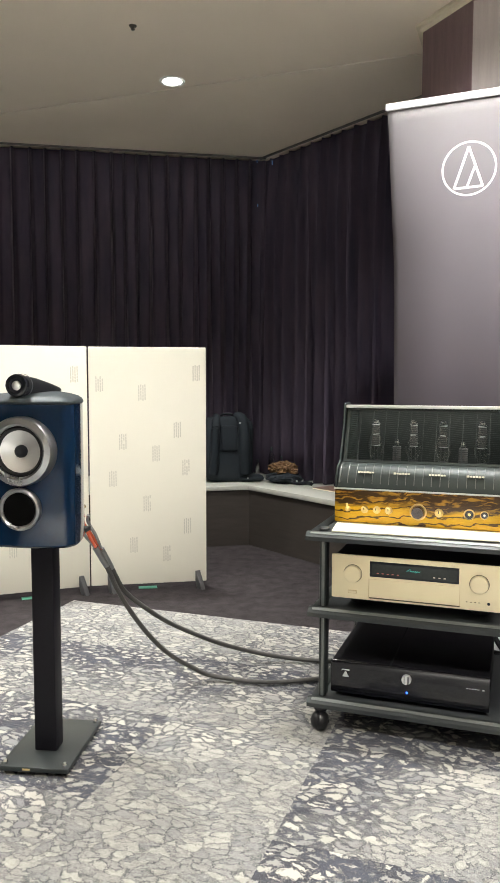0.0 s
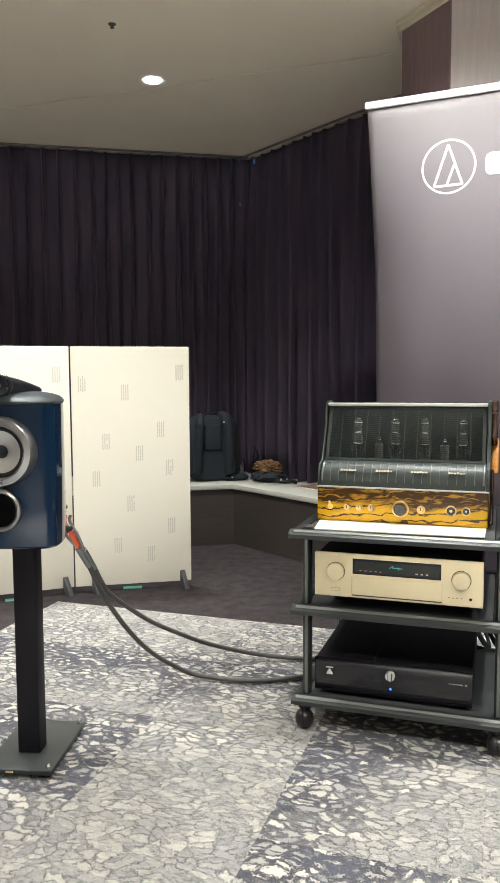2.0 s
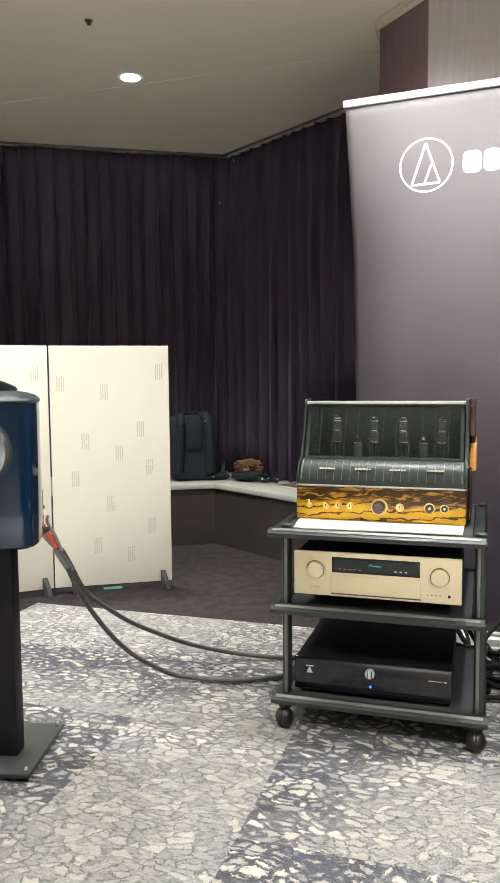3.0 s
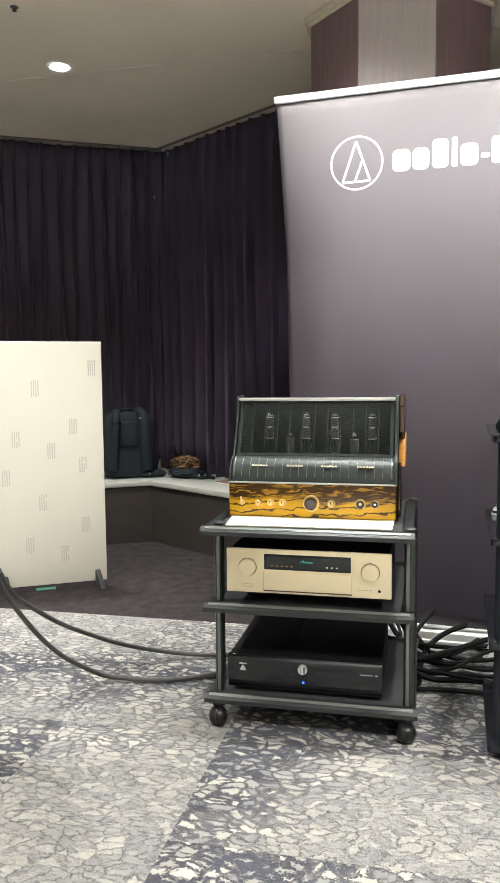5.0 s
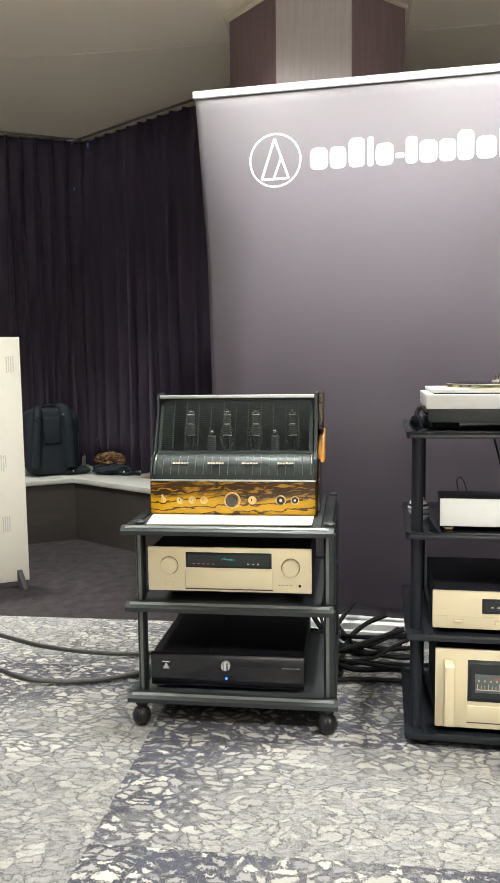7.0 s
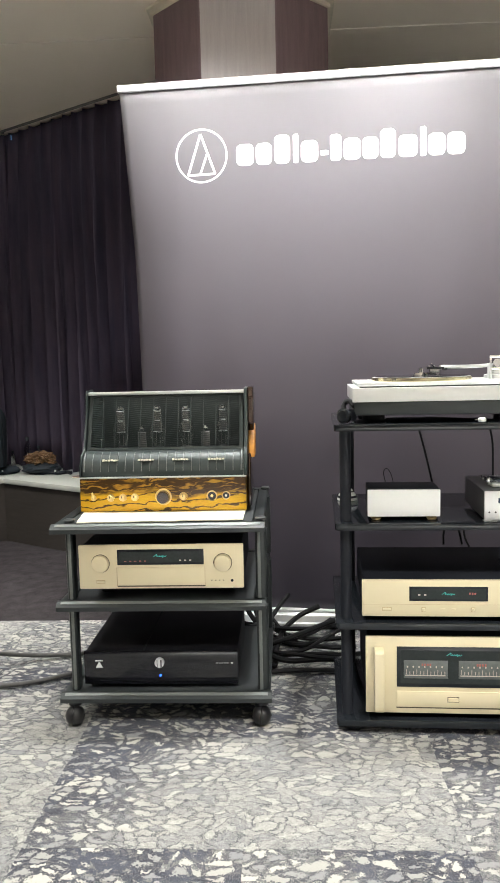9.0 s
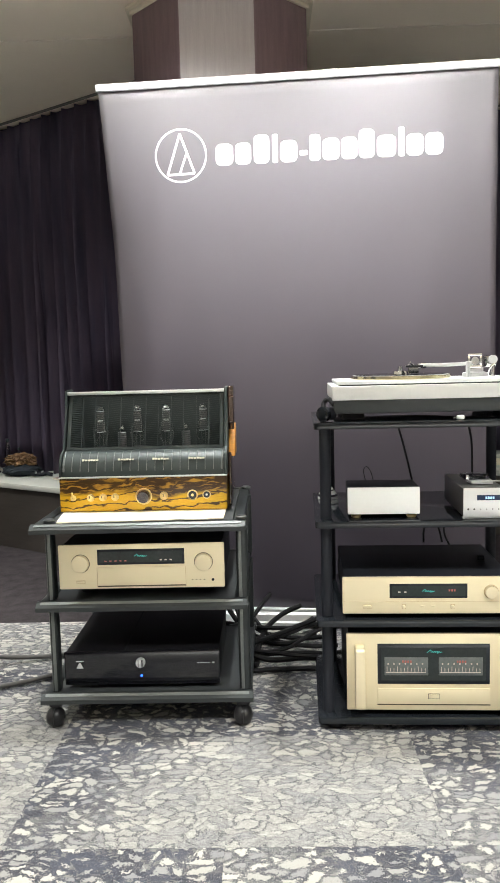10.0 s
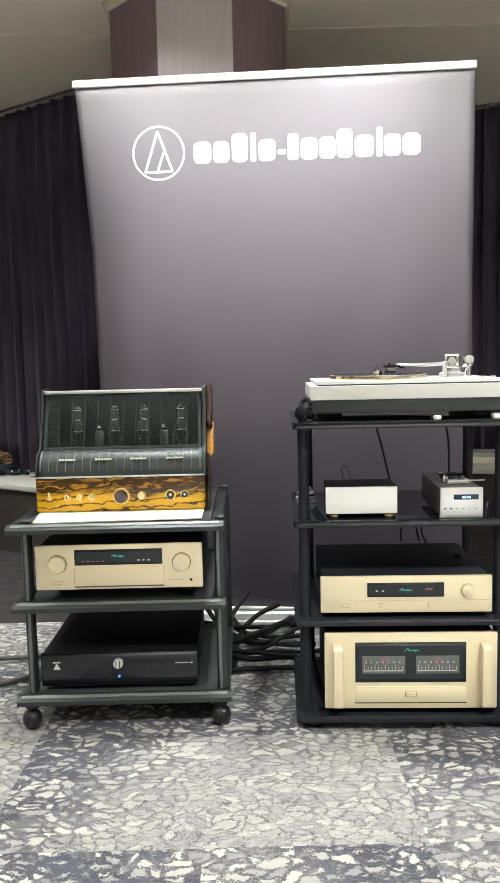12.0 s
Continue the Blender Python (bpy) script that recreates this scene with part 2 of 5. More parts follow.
M["bench_top"] = surface("bench_top_laminate", (0.46, 0.47, 0.43), 0.35, var=0.06, coarse=4, fine=180)
M["bench_front"] = surface("bench_front_veneer", (0.050, 0.043, 0.038), 0.4, var=0.25, coarse=6, fine=100, stretch=(1, 1, 8))
M["panel"] = surface("white_board", (0.81, 0.79, 0.69), 0.6, var=0.03, coarse=2.5, fine=300, relief=0.06)
M["panel_hole"] = surface("perforation", (0.62, 0.60, 0.53), 0.8, var=0.1)
M["grey_plastic"] = surface("grey_plastic", (0.055, 0.055, 0.058), 0.5, var=0.12)
M["sprinkler"] = surface("dull_bronze", (0.11, 0.10, 0.08), 0.5, 0.4, var=0.15)
M["green_tape"] = surface("green_tape", (0.10, 0.34, 0.24), 0.7, var=0.12, fine=300)
M["black_metal"] = surface("black_metal", (0.017, 0.018, 0.022), 0.45, 0.0, var=0.2, fine=300, relief=0.05, spec=0.3)
M["black_gloss"] = surface("black_gloss", (0.014, 0.017, 0.021), 0.12, 0.0, var=0.25, coarse=9, relief=0.0, spec=0.45)
M["ink_case"] = surface("ink_black_case", (0.008, 0.008, 0.010), 0.5, var=0.3, coarse=14, fine=250, relief=0.08, spec=0.2)
M["piano_black"] = surface("piano_black", (0.008, 0.008, 0.011), 0.09, var=0.35, coarse=18, relief=0.0, spec=0.55, rvar=0.12)
M["black_satin"] = surface("black_satin", (0.016, 0.018, 0.024), 0.55, var=0.2, fine=250, relief=0.08, spec=0.22)
M["castor_black"] = surface("castor_nylon", (0.012, 0.012, 0.013), 0.32, var=0.2, fine=200, relief=0.05, spec=0.4)
M["rubber"] = surface("black_rubber", (0.016, 0.016, 0.018), 0.6, var=0.2, fine=200, spec=0.3)
M["stand_black"] = surface("stand_black_powder_coat", (0.010, 0.009, 0.013), 0.5, var=0.25, fine=300, relief=0.1, spec=0.18)
M["gunmetal"] = surface("gunmetal", (0.034, 0.040, 0.041), 0.40, 0.3, var=0.14, coarse=8, fine=260, stretch=(1, 8, 8), relief=0.05)
M["bevel_steel"] = surface("bright_bevel", (0.165, 0.18, 0.174), 0.42, 0.4, var=0.12, fine=240, stretch=(1, 8, 8), relief=0.05)
M["post_cap"] = surface("post_cap_metal", (0.085, 0.093, 0.092), 0.38, 0.5, var=0.1, fine=260, relief=0.05)
M["shelf_board"] = surface("shelf_board", (0.052, 0.058, 0.061), 0.42, 0.1, var=0.15, fine=200)
M["champagne"] = surface("champagne_aluminium", (0.80, 0.71, 0.49), 0.46, 0.25, var=0.035, coarse=3, fine=500, stretch=(1, 6, 6), relief=0.04)
M["champagne_dark"] = surface("champagne_shade", (0.60, 0.47, 0.27), 0.42, 0.5, var=0.05, fine=400)
# dark brown for grooves, and for painted shade at knobs and plate
M["groove_shade"] = surface("groove_shade", (0.10, 0.075, 0.04), 0.6, var=0.1)
M["smoked"] = surface("smoked_display", (0.022, 0.028, 0.028), 0.14, var=0.3, relief=0.0, spec=0.4)
# meter faces paled to hold the haze of reflections
M["hazy_meter_face"] = surface("hazy_meter_face", (0.11, 0.125, 0.120), 0.35, var=0.3, coarse=25)
M["cyan"] = glow("cyan_display", (0.05, 0.75, 0.66), 0.35)
M["red_led"] = glow("red_display", (0.8, 0.20, 0.16), 0.20)
M["white_led"] = glow("pale_display", (0.85, 0.76, 0.66), 0.36)
M["blue_led"] = glow("blue_lamp", (0.02, 0.12, 1.0), 4.0)
M["blue_screen"] = glow("blue_screen", (0.006, 0.022, 0.06), 0.7)
M["ice"] = glow("ice_digits", (0.45, 0.75, 1.0), 1.2)
M["day"] = glow("daylight_gap", (0.20, 0.42, 0.85), 0.5)
M["lamp_disc"] = glow("lamp_disc", (1.0, 0.97, 0.92), 14.0)
M["silver"] = surface("silver_aluminium", (0.72, 0.73, 0.73), 0.35, 0.55, var=0.06, fine=400, relief=0.04)
M["chrome"] = surface("chrome", (0.75, 0.76, 0.77), 0.12, 1.0, var=0.05, relief=0.0)
M["brass"] = surface("brass", (0.85, 0.66, 0.30), 0.28, 0.65, var=0.1, relief=0.0)
M["white_gloss"] = surface("white_gloss", (0.90, 0.92, 0.91), 0.35, 0.0, var=0.03, relief=0.0, coat=0.3)
# its warm tint holds the golden reflection on the sheet under the amplifier
M["paper"] = surface("white_paper", (0.86, 0.81, 0.66), 0.7, var=0.03, relief=0.05)
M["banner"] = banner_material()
M["white_print"] = surface("white_print", (0.84, 0.84, 0.85), 0.6, var=0.02)
M["rail"] = surface("white_rail", (0.78, 0.80, 0.82), 0.4, 0.1, var=0.05)
M["blue_lacquer"] = surface("blue_lacquer", (0.004, 0.018, 0.048), 0.06, 0.0, var=0.2, coarse=4, relief=0.0, coat=0.1, spec=0.24)
M["lid"] = surface("blue_grey_lid", (0.048, 0.063, 0.072), 0.5, 0.4, var=0.1, fine=300)
M["cone"] = surface("silver_cone", (0.66, 0.67, 0.67), 0.36, 0.75, var=0.06, fine=500)
M["trim_ring"] = surface("polished_ring", (0.30, 0.31, 0.32), 0.28, 0.9, var=0.08, relief=0.0)
M["mesh"] = surface("dark_mesh", (0.024, 0.032, 0.031), 0.5, 0.2, var=0.15)
M["rib"] = surface("green_grey_grille", (0.040, 0.052, 0.051), 0.42, 0.25, var=0.12, fine=220)
M["anode"] = surface("anode_grey", (0.13, 0.13, 0.128), 0.5, 0.3, var=0.25, coarse=60)
M["converter_case"] = surface("grey_aluminium", (0.20, 0.205, 0.205), 0.42, 0.4, var=0.08, fine=400, relief=0.04)
M["cream_print"] = surface("cream_print", (0.50, 0.49, 0.36), 0.5, var=0.1)
m_, nt_, b_ = nodes_of("tube_glass")      # thin blown glass: clear in the middle, glossy towards its rims
clear_ = nt_.nodes.new("ShaderNodeBsdfTransparent")
clear_.inputs[0].default_value = (0.93, 0.96, 0.95, 1)
gloss_ = nt_.nodes.new("ShaderNodeBsdfGlossy")
gloss_.inputs["Roughness"].default_value = 0.10
rim_ = nt_.nodes.new("ShaderNodeLayerWeight")
rim_.inputs["Blend"].default_value = 0.42
blend_ = nt_.nodes.new("ShaderNodeMixShader")
nt_.links.new(rim_.outputs["Facing"], blend_.inputs[0])
nt_.links.new(clear_.outputs[0], blend_.inputs[1])
nt_.links.new(gloss_.outputs[0], blend_.inputs[2])
nt_.links.new(blend_.outputs[0], nt_.nodes["Material Output"].inputs["Surface"])
nt_.nodes.remove(b_)
M["bulb"] = m_
# near-black for the shade inside the port
M["port_shade"] = surface("port_shade", (0.003, 0.003, 0.003), 0.9, var=0.1, relief=0.0, spec=0.05)
M["gold_mirror"] = surface("polished_gold_rim", (0.82, 0.74, 0.46), 0.14, 1.0, var=0.08, relief=0.0)
M["slate_plinth"] = surface("slate_plinth", (0.028, 0.036, 0.038), 0.45, var=0.12, fine=260, relief=0.05)
M["clear"] = glass("clear_plastic", (0.95, 0.97, 1.0), 0.05)
M["navy_bag"] = surface("navy_nylon", (0.007, 0.013, 0.020), 0.8, var=0.3, coarse=12, fine=500, relief=0.3)
M["fur"] = surface("brown_plush", (0.17, 0.095, 0.045), 0.95, var=0.5, coarse=40, fine=300, relief=0.8, depth=0.004)
M["cable"] = surface("cable_sleeve", (0.075, 0.073, 0.070), 0.55, var=0.25, coarse=40, fine=900, relief=0.3)
M["black_cable"] = surface("black_cable", (0.008, 0.008, 0.009), 0.55, spec=0.15, var=0.2)
M["orange"] = surface("orange_plug", (0.75, 0.13, 0.06), 0.4, var=0.1)
M["magazine"] = surface("magazine_print", (0.22, 0.13, 0.11), 0.4, var=0.5, coarse=30)
M["walnut_dark"] = surface("dark_lacquered_wood", (0.032, 0.014, 0.008), 0.15, var=0.5, coarse=16, stretch=(1, 1, 4), coat=0.6, relief=0.0)
M["amber_wood"] = surface("amber_lacquered_wood", (0.46, 0.20, 0.03), 0.4, var=0.3, coarse=20, stretch=(1, 1, 6), coat=0.15, relief=0.0)


# ---- building helpers ----
def thing(name, m, label, category, group="", kind=""):
    """An Empty at a thing's base, to parent its parts."""
    ob = new(name)
    ob.empty_display_size = 0.05
    ob.matrix_world = m
    return tagged(ob, label, category, group, kind)


def mesh_of(bm, name, material, smooth=35):
    me = bpy.data.meshes.new(name)
    bmesh.ops.recalc_face_normals(bm, faces=bm.faces)
    bm.to_mesh(me)
    bm.free()
    me.materials.append(material)
    if smooth:
        me.shade_smooth()
        me.set_sharp_from_angle(angle=radians(smooth))
    return me


def part(name, bm, material, parent=None, label="", smooth=35):
    ob = new(name, mesh_of(bm, name, M[material], smooth))
    ob.parent = parent
    return tagged(ob, label)


def whole(name, bm, material, label, category, group="", kind="", m=None, smooth=35):
    ob = part(name, bm, material, None, "", smooth)
    if m is not None:
        ob.matrix_world = m
    return tagged(ob, label, category, group, kind)


def box(bm, x0, x1, y0, y1, z0, z1, bev=0.0, seg=2, m=None):
    t = Matrix.LocRotScale(((x0 + x1) / 2, (y0 + y1) / 2, (z0 + z1) / 2), None, (x1 - x0, y1 - y0, z1 - z0))
    made = bmesh.ops.create_cube(bm, size=1, matrix=t)["verts"]
    if bev:
        edges = list({e for v in made for e in v.link_edges})
        out = bmesh.ops.bevel(bm, geom=edges, offset=bev, segments=seg, affect="EDGES", profile=0.5)
        made = list({v for f in out["faces"] for v in f.verts} | {v for v in made if v.is_valid})
    if m is not None:
        bmesh.ops.transform(bm, matrix=m, verts=made)
    return bm


def B_(*a, **k):
    return box(bmesh.new(), *a, **k)


def cyl(bm, p0, p1, r0, r1=None, seg=24, caps=True):
    p0, p1 = Vector(p0), Vector(p1)
    t = Matrix.Translation((p0 + p1) / 2) @ (p1 - p0).to_track_quat("Z", "Y").to_matrix().to_4x4()
    bmesh.ops.create_cone(bm, cap_ends=caps, segments=seg, radius1=r0, radius2=r0 if r1 is None else r1, depth=(p1 - p0).length, matrix=t)
    return bm


def C_(*a, **k):
    return cyl(bmesh.new(), *a, **k)


def lathe(profile, seg=28, m=None, bm=None):
    """A body of revolution about z from (radius, height) pairs."""
    bm = bm or bmesh.new()
    rings = []
    for r, z in profile:
        if r < 1e-6:
            rings.append([bm.verts.new((0, 0, z))])
        else:
            rings.append([bm.verts.new((r * math.cos(2 * math.pi * k / seg), r * math.sin(2 * math.pi * k / seg), z)) for k in range(seg)])
    for a, b in zip(rings, rings[1:]):
        for k in range(seg):
            q = [a[k % len(a)], a[(k + 1) % len(a)], b[(k + 1) % len(b)], b[k % len(b)]]
            q = list(dict.fromkeys(q))
            if len(q) > 2:
                bm.faces.new(q)
    if m is not None:
        bmesh.ops.transform(bm, matrix=m, verts=[v for ring in rings for v in ring])
    return bm


FRONT = pose(0, 0, 0, 90)          # turns a lathe's +z to face the front (-y)


def prism(bm, poly, lo, hi, axis="z"):
    """Extrudes a polygon; for axis x the polygon is (y, z), for y it is (x, z), for z it is (x, y)."""
    put = {"x": lambda a, b, c: (c, a, b), "y": lambda a, b, c: (a, c, b), "z": lambda a, b, c: (a, b, c)}[axis]
    one = [bm.verts.new(put(a, b, lo)) for a, b in poly]
    two = [bm.verts.new(put(a, b, hi)) for a, b in poly]
    bm.faces.new(one), bm.faces.new(two)
    for k in range(len(poly)):
        j = (k + 1) % len(poly)
        bm.faces.new((one[k], one[j], two[j], two[k]))
    return bm


def P_(*a, **k):
    return prism(bmesh.new(), *a, **k)


def bevel_all(bm, w, seg=2, angle=30):
    bmesh.ops.recalc_face_normals(bm, faces=bm.faces)
    edges = [e for e in bm.edges if len(e.link_faces) == 2 and e.calc_face_angle() > radians(angle)]
    bmesh.ops.bevel(bm, geom=edges, offset=w, segments=seg, affect="EDGES", profile=0.5)
    return bm


def curve_points(pts, n=8):
    """A smooth line through the points."""
    p = [Vector(a) for a in pts]
    p = [2 * p[0] - p[1]] + p + [2 * p[-1] - p[-2]]
    out = []
    for k in range(1, len(p) - 2):
        for s in range(n):
            t = s / n
            a, b, c, d = p[k - 1:k + 3]
            out.append(0.5 * (2 * b + (c - a) * t + (2 * a - 5 * b + 4 * c - d) * t * t + (3 * b - a - 3 * c + d) * t ** 3))
    return out + [p[-2]]


def hose(bm, pts, r, seg=8, n=8):
    line = curve_points(pts, n)
    rings = []
    up = Vector((0.13, 0.2, 1)).normalized()
    for k, c in enumerate(line):
        way = (line[min(k + 1, len(line) - 1)] - line[max(k - 1, 0)]).normalized()
        side = way.cross(up).normalized()
        top = side.cross(way)
        rr = r[min(k * len(r) // len(line), len(r) - 1)] if isinstance(r, (list, tuple)) else r
        rings.append([bm.verts.new(c + rr * (math.cos(a) * side + math.sin(a) * top)) for a in (2 * math.pi * j / seg for j in range(seg))])
    for a, b in zip(rings, rings[1:]):
        for j in range(seg):
            bm.faces.new((a[j], a[(j + 1) % seg], b[(j + 1) % seg], b[j]))
    bm.faces.new(rings[0]), bm.faces.new(rings[-1])
    return bm


def H_(*a, **k):
    return hose(bmesh.new(), *a, **k)


def knob(parent, x, z, r, depth, y, material, name="knob", label="", lip=0.12):
    """A turned knob on a front panel whose face is at y."""
    bm = lathe([(0, depth), (r * 0.86, depth), (r * (1 - lip * 0.3), depth * 0.93), (r, depth * 0.8), (r, 0.0)], 32, pose(x, y, z) @ FRONT)
    return part(name, bm, material, parent, label)


def ring(parent, x, z, r_in, r_out, depth, y, material, name="ring", label=""):
    bm = lathe([(r_in, 0), (r_in, depth * 0.7), ((r_in + r_out) / 2, depth), (r_out, depth * 0.6), (r_out, 0)], 32, pose(x, y, z) @ FRONT)
    return part(name, bm, material, parent, label)


# ---- the room ----
def wall_run(name, a, b, thick=0.12, z0=0.0, z1=CEIL, material="wall"):
    """A wall from plan point a to b; its thickness lies to the left of that way."""
    a, b = Vector(a), Vector(b)
    bm = B_(0, (b - a).length, 0, thick, z0, z1)
    ang_ = math.degrees(math.atan2(b.y - a.y, b.x - a.x))
    return whole(name, bm, material, "plain unseen wall, added to close the room in", "wall", kind="structure", m=pose(a.x, a.y, 0, 0, 0, ang_))


def along(p, deg, d):
    return (p[0] + d * math.cos(radians(deg)), p[1] + d * math.sin(radians(deg)))


CORNER = (-0.262, 5.749)                       # where the two curtain runs of the first bay meet
LEFT_END = along(CORNER, 195, 4.6)
PIER_A = along(CORNER, -49.5, 2.0)
PIER_B = (1.45, 4.50)
CORNER2 = (2.45, 4.97)
RIGHT_END = along(CORNER2, -38, 3.6)
BACK = 0.13                                    # the walls stand this far behind the curtains


def behind(a, b, d):
    n = Vector((-(b[1] - a[1]), b[0] - a[0])).normalized() * d
    return (a[0] + n.x, a[1] + n.y), (b[0] + n.x, b[1] + n.y)


# unseen walls, added to close the room and bounce light
wall_run("wall_north", *behind(along(LEFT_END, 195, 0.1), along(CORNER, 15, 0.1), BACK))
wall_run("wall_north_east", *behind(along(CORNER, 130.5, 0.1), PIER_A, BACK))
wall_run("wall_pier", PIER_A, PIER_B)
wall_run("wall_bay", *behind(PIER_B, along(CORNER2, 25, 0.1), BACK))
wall_run("wall_east_bay", *behind(along(CORNER2, 142, 0.1), RIGHT_END, BACK))
wall_run("wall_east", RIGHT_END, (RIGHT_END[0] + 0.3, -4.0))
wall_run("wall_south", (RIGHT_END[0] + 0.3, -4.0), (LEFT_END[0], -4.0))
wall_run("wall_west", (LEFT_END[0], -4.0), along(LEFT_END, 100, 0.25))

whole("floor", B_(-6, 7, -5, 7.5, -0.12, -0.0012), "dark_carpet", "plain dark charcoal carpet of the room's edge", "floor", kind="structure")

# the ceiling, in two fields that meet in a thin shadow joint
bm = bmesh.new()
mt = pose(-1.496, 4.728, 0, 0, 0, -15.7)
box(bm, -6, 9, -12, -0.014, CEIL, CEIL + 0.1, m=mt)
box(bm, -6, 9, 0.004, 5, CEIL + 0.002, CEIL + 0.1, m=mt)
box(bm, -6, 9, -0.03, 0.02, CEIL + 0.03, CEIL + 0.12, m=mt)
whole("ceiling", bm, "ceiling", "warm grey painted ceiling with a thin joint line", "ceiling", kind="structure")


# pleated curtains
def curtain(name, a, b, z0, z1, pitch, seed, label):
    rnd = random.Random(seed)
    a, b = Vector((*a, 0)), Vector((*b, 0))
    length = (b - a).length
    way = (b - a) / length
    nrm = Vector((way.y, -way.x, 0))
    folds = [0.0]
    while folds[-1] < length:
        folds.append(folds[-1] + pitch * rnd.uniform(0.82, 1.2))
    amp = [rnd.uniform(0.048, 0.078) for _ in folds]
    bm = bmesh.new()
    levels = 11
    steps = (0, 0.03, 0.06, 0.09, 0.13, 0.19, 0.30, 0.5, 0.70, 0.81, 0.87, 0.91, 0.94, 0.97)
    rows = []
    cols = [(k, f) for k in range(len(folds) - 1) for f in steps]
    ph = [rnd.uniform(-1, 1) for _ in folds]
    for lv in range(levels):
        h = lv / (levels - 1)
        row = []
        for k, f in cols:
            s = folds[k] + f * (folds[k + 1] - folds[k])
            s += 0.012 * (1 - h) * math.sin(3 * h + ph[k] * 3)
            am = (amp[k] * (1 - f) + amp[k + 1] * f) * min(1.0, 0.3 + s / 0.25, 0.3 + max(0.0, length - s) / 0.25)
            near = min(f, 1 - f)
            d = am * (1 - 0.72 * h ** 6) * (1.8 * math.exp(-(near / (0.088 + 0.02 * ph[k])) ** 2) - 0.8 + 0.10 * math.sin(3 * ph[k] + 4 * h))
            d += 0.006 * math.sin(5 * s + 4 * h)
            v = a + way * min(s, length) + nrm * d
            row.append(bm.verts.new((v.x, v.y, z0 + (z1 - z0) * h)))
        rows.append(row)
    for lo, hi in zip(rows, rows[1:]):
        for k in range(len(lo) - 1):
            bm.faces.new((lo[k], lo[k + 1], hi[k + 1], hi[k]))
    ob = part(name, bm, "drape", None, "", smooth=80)
    mod = ob.modifiers.new("thickness", "SOLIDIFY")
    mod.thickness, mod.offset = 0.004, 1
    return tagged(ob, label, "curtain", "pleated curtains")


BENCH_Z = 0.375


def track(a, b):
    ln = math.dist(a, b)
    whole("curtain_track", B_(0, ln, -0.050, -0.036, CEIL - 0.012, CEIL - 0.001, bev=0.002), "track_paint", "thin dull grey curtain track along the ceiling", "curtain track",
          kind="structure", m=pose(a[0], a[1], 0, 0, 0, math.degrees(math.atan2(b[1] - a[1], b[0] - a[0]))))


track(LEFT_END, CORNER)
track(along(CORNER, -49.5, 0.01), PIER_A)
track(PIER_B, CORNER2)
track(along(CORNER2, -38, 0.01), RIGHT_END)
full = "closed dark purple pleated curtain hanging from the ceiling behind the bench"
curtain("curtain", LEFT_END, along(CORNER, 15, 0.03), BENCH_Z + 0.003, CEIL - 0.012, 0.094, 3, full)
curtain("curtain", along(CORNER, 130.5, 0.03), PIER_A, BENCH_Z + 0.003, CEIL - 0.012, 0.094, 5, full)
curtain("curtain", PIER_B, CORNER2, BENCH_Z + 0.003, CEIL - 0.012, 0.094, 7, full)
curtain("curtain", CORNER2, RIGHT_END, BENCH_Z + 0.003, CEIL - 0.012, 0.094, 9, full)

# slits of daylight where the curtains meet at the top of the corner
for dx, dz, h in ((-0.045, CEIL - 0.045, 0.016), (0.055, CEIL - 0.06, 0.026), (-0.04, CEIL - 0.33, 0.018)):
    whole("daylight_slit", B_(-0.003, 0.003, -0.003, 0.003, 0, h), "day", "narrow blue slit of daylight between closed curtains", "light slit",
          m=pose(CORNER[0] + dx, CORNER[1] - 0.085, dz))


# built-in window bench
def bench(name, pts_front, depth_dir, label):
    """pts_front: the front line in plan; depth_dir: the matching rear line."""
    b = thing(name, pose(0, 0, 0), label, "bench", kind="structure")
    poly = pts_front + depth_dir[::-1]
    top = P_(poly, BENCH_Z - 0.03, BENCH_Z)
    part("top", bevel_all(top, 0.003), "bench_top", b, "pale grey laminate bench top")
    for p, q in zip(pts_front, pts_front[1:]):
        ln = math.dist(p, q)
        a = math.degrees(math.atan2(q[1] - p[1], q[0] - p[0]))
        bm = B_(-0.012, ln + 0.012, 0.012, 0.032, 0.0, BENCH_Z - 0.033, m=pose(p[0], p[1], 0, 0, 0, a))
        part("front_panel", bm, "bench_front", b, "dark brown veneered bench front")
    return b


FRONT0 = (-0.324, 5.150)
bench("window_bench", [along(FRONT0, 197, 3.8), FRONT0, along(FRONT0, -48, 1.35)],
      [along(CORNER, 195, 4.2), (CORNER[0] - 0.02, CORNER[1] + 0.06), (0.92, 4.55)],
      "built-in low window bench with pale top and dark front")
bench("window_bench", [(1.70, 4.20), (2.36, 4.45), along((2.36, 4.45), -38, 3.0)],
      [(1.55, 4.60), (CORNER2[0], CORNER2[1] + 0.06), along(CORNER2, -38, 3.3)],
      "built-in low window bench with pale top and dark front")

# the octagonal pier behind the banner
PIER_E1 = (0.502, 3.86)
SIDE = 0.30
pier = thing("pier", pose(0, 0, 0), "octagonal pier clad in dark plum veneer with a cream cap", "pillar", kind="structure")
octo = [PIER_E1]
for k in range(7):
    octo.append(along(octo[-1], YAW - 45 + 45 * k, SIDE))
part("shaft", bevel_all(P_(octo, 0.0, CEIL - 0.001), 0.003), "pier", pier)
e2, e3 = octo[1], octo[2]
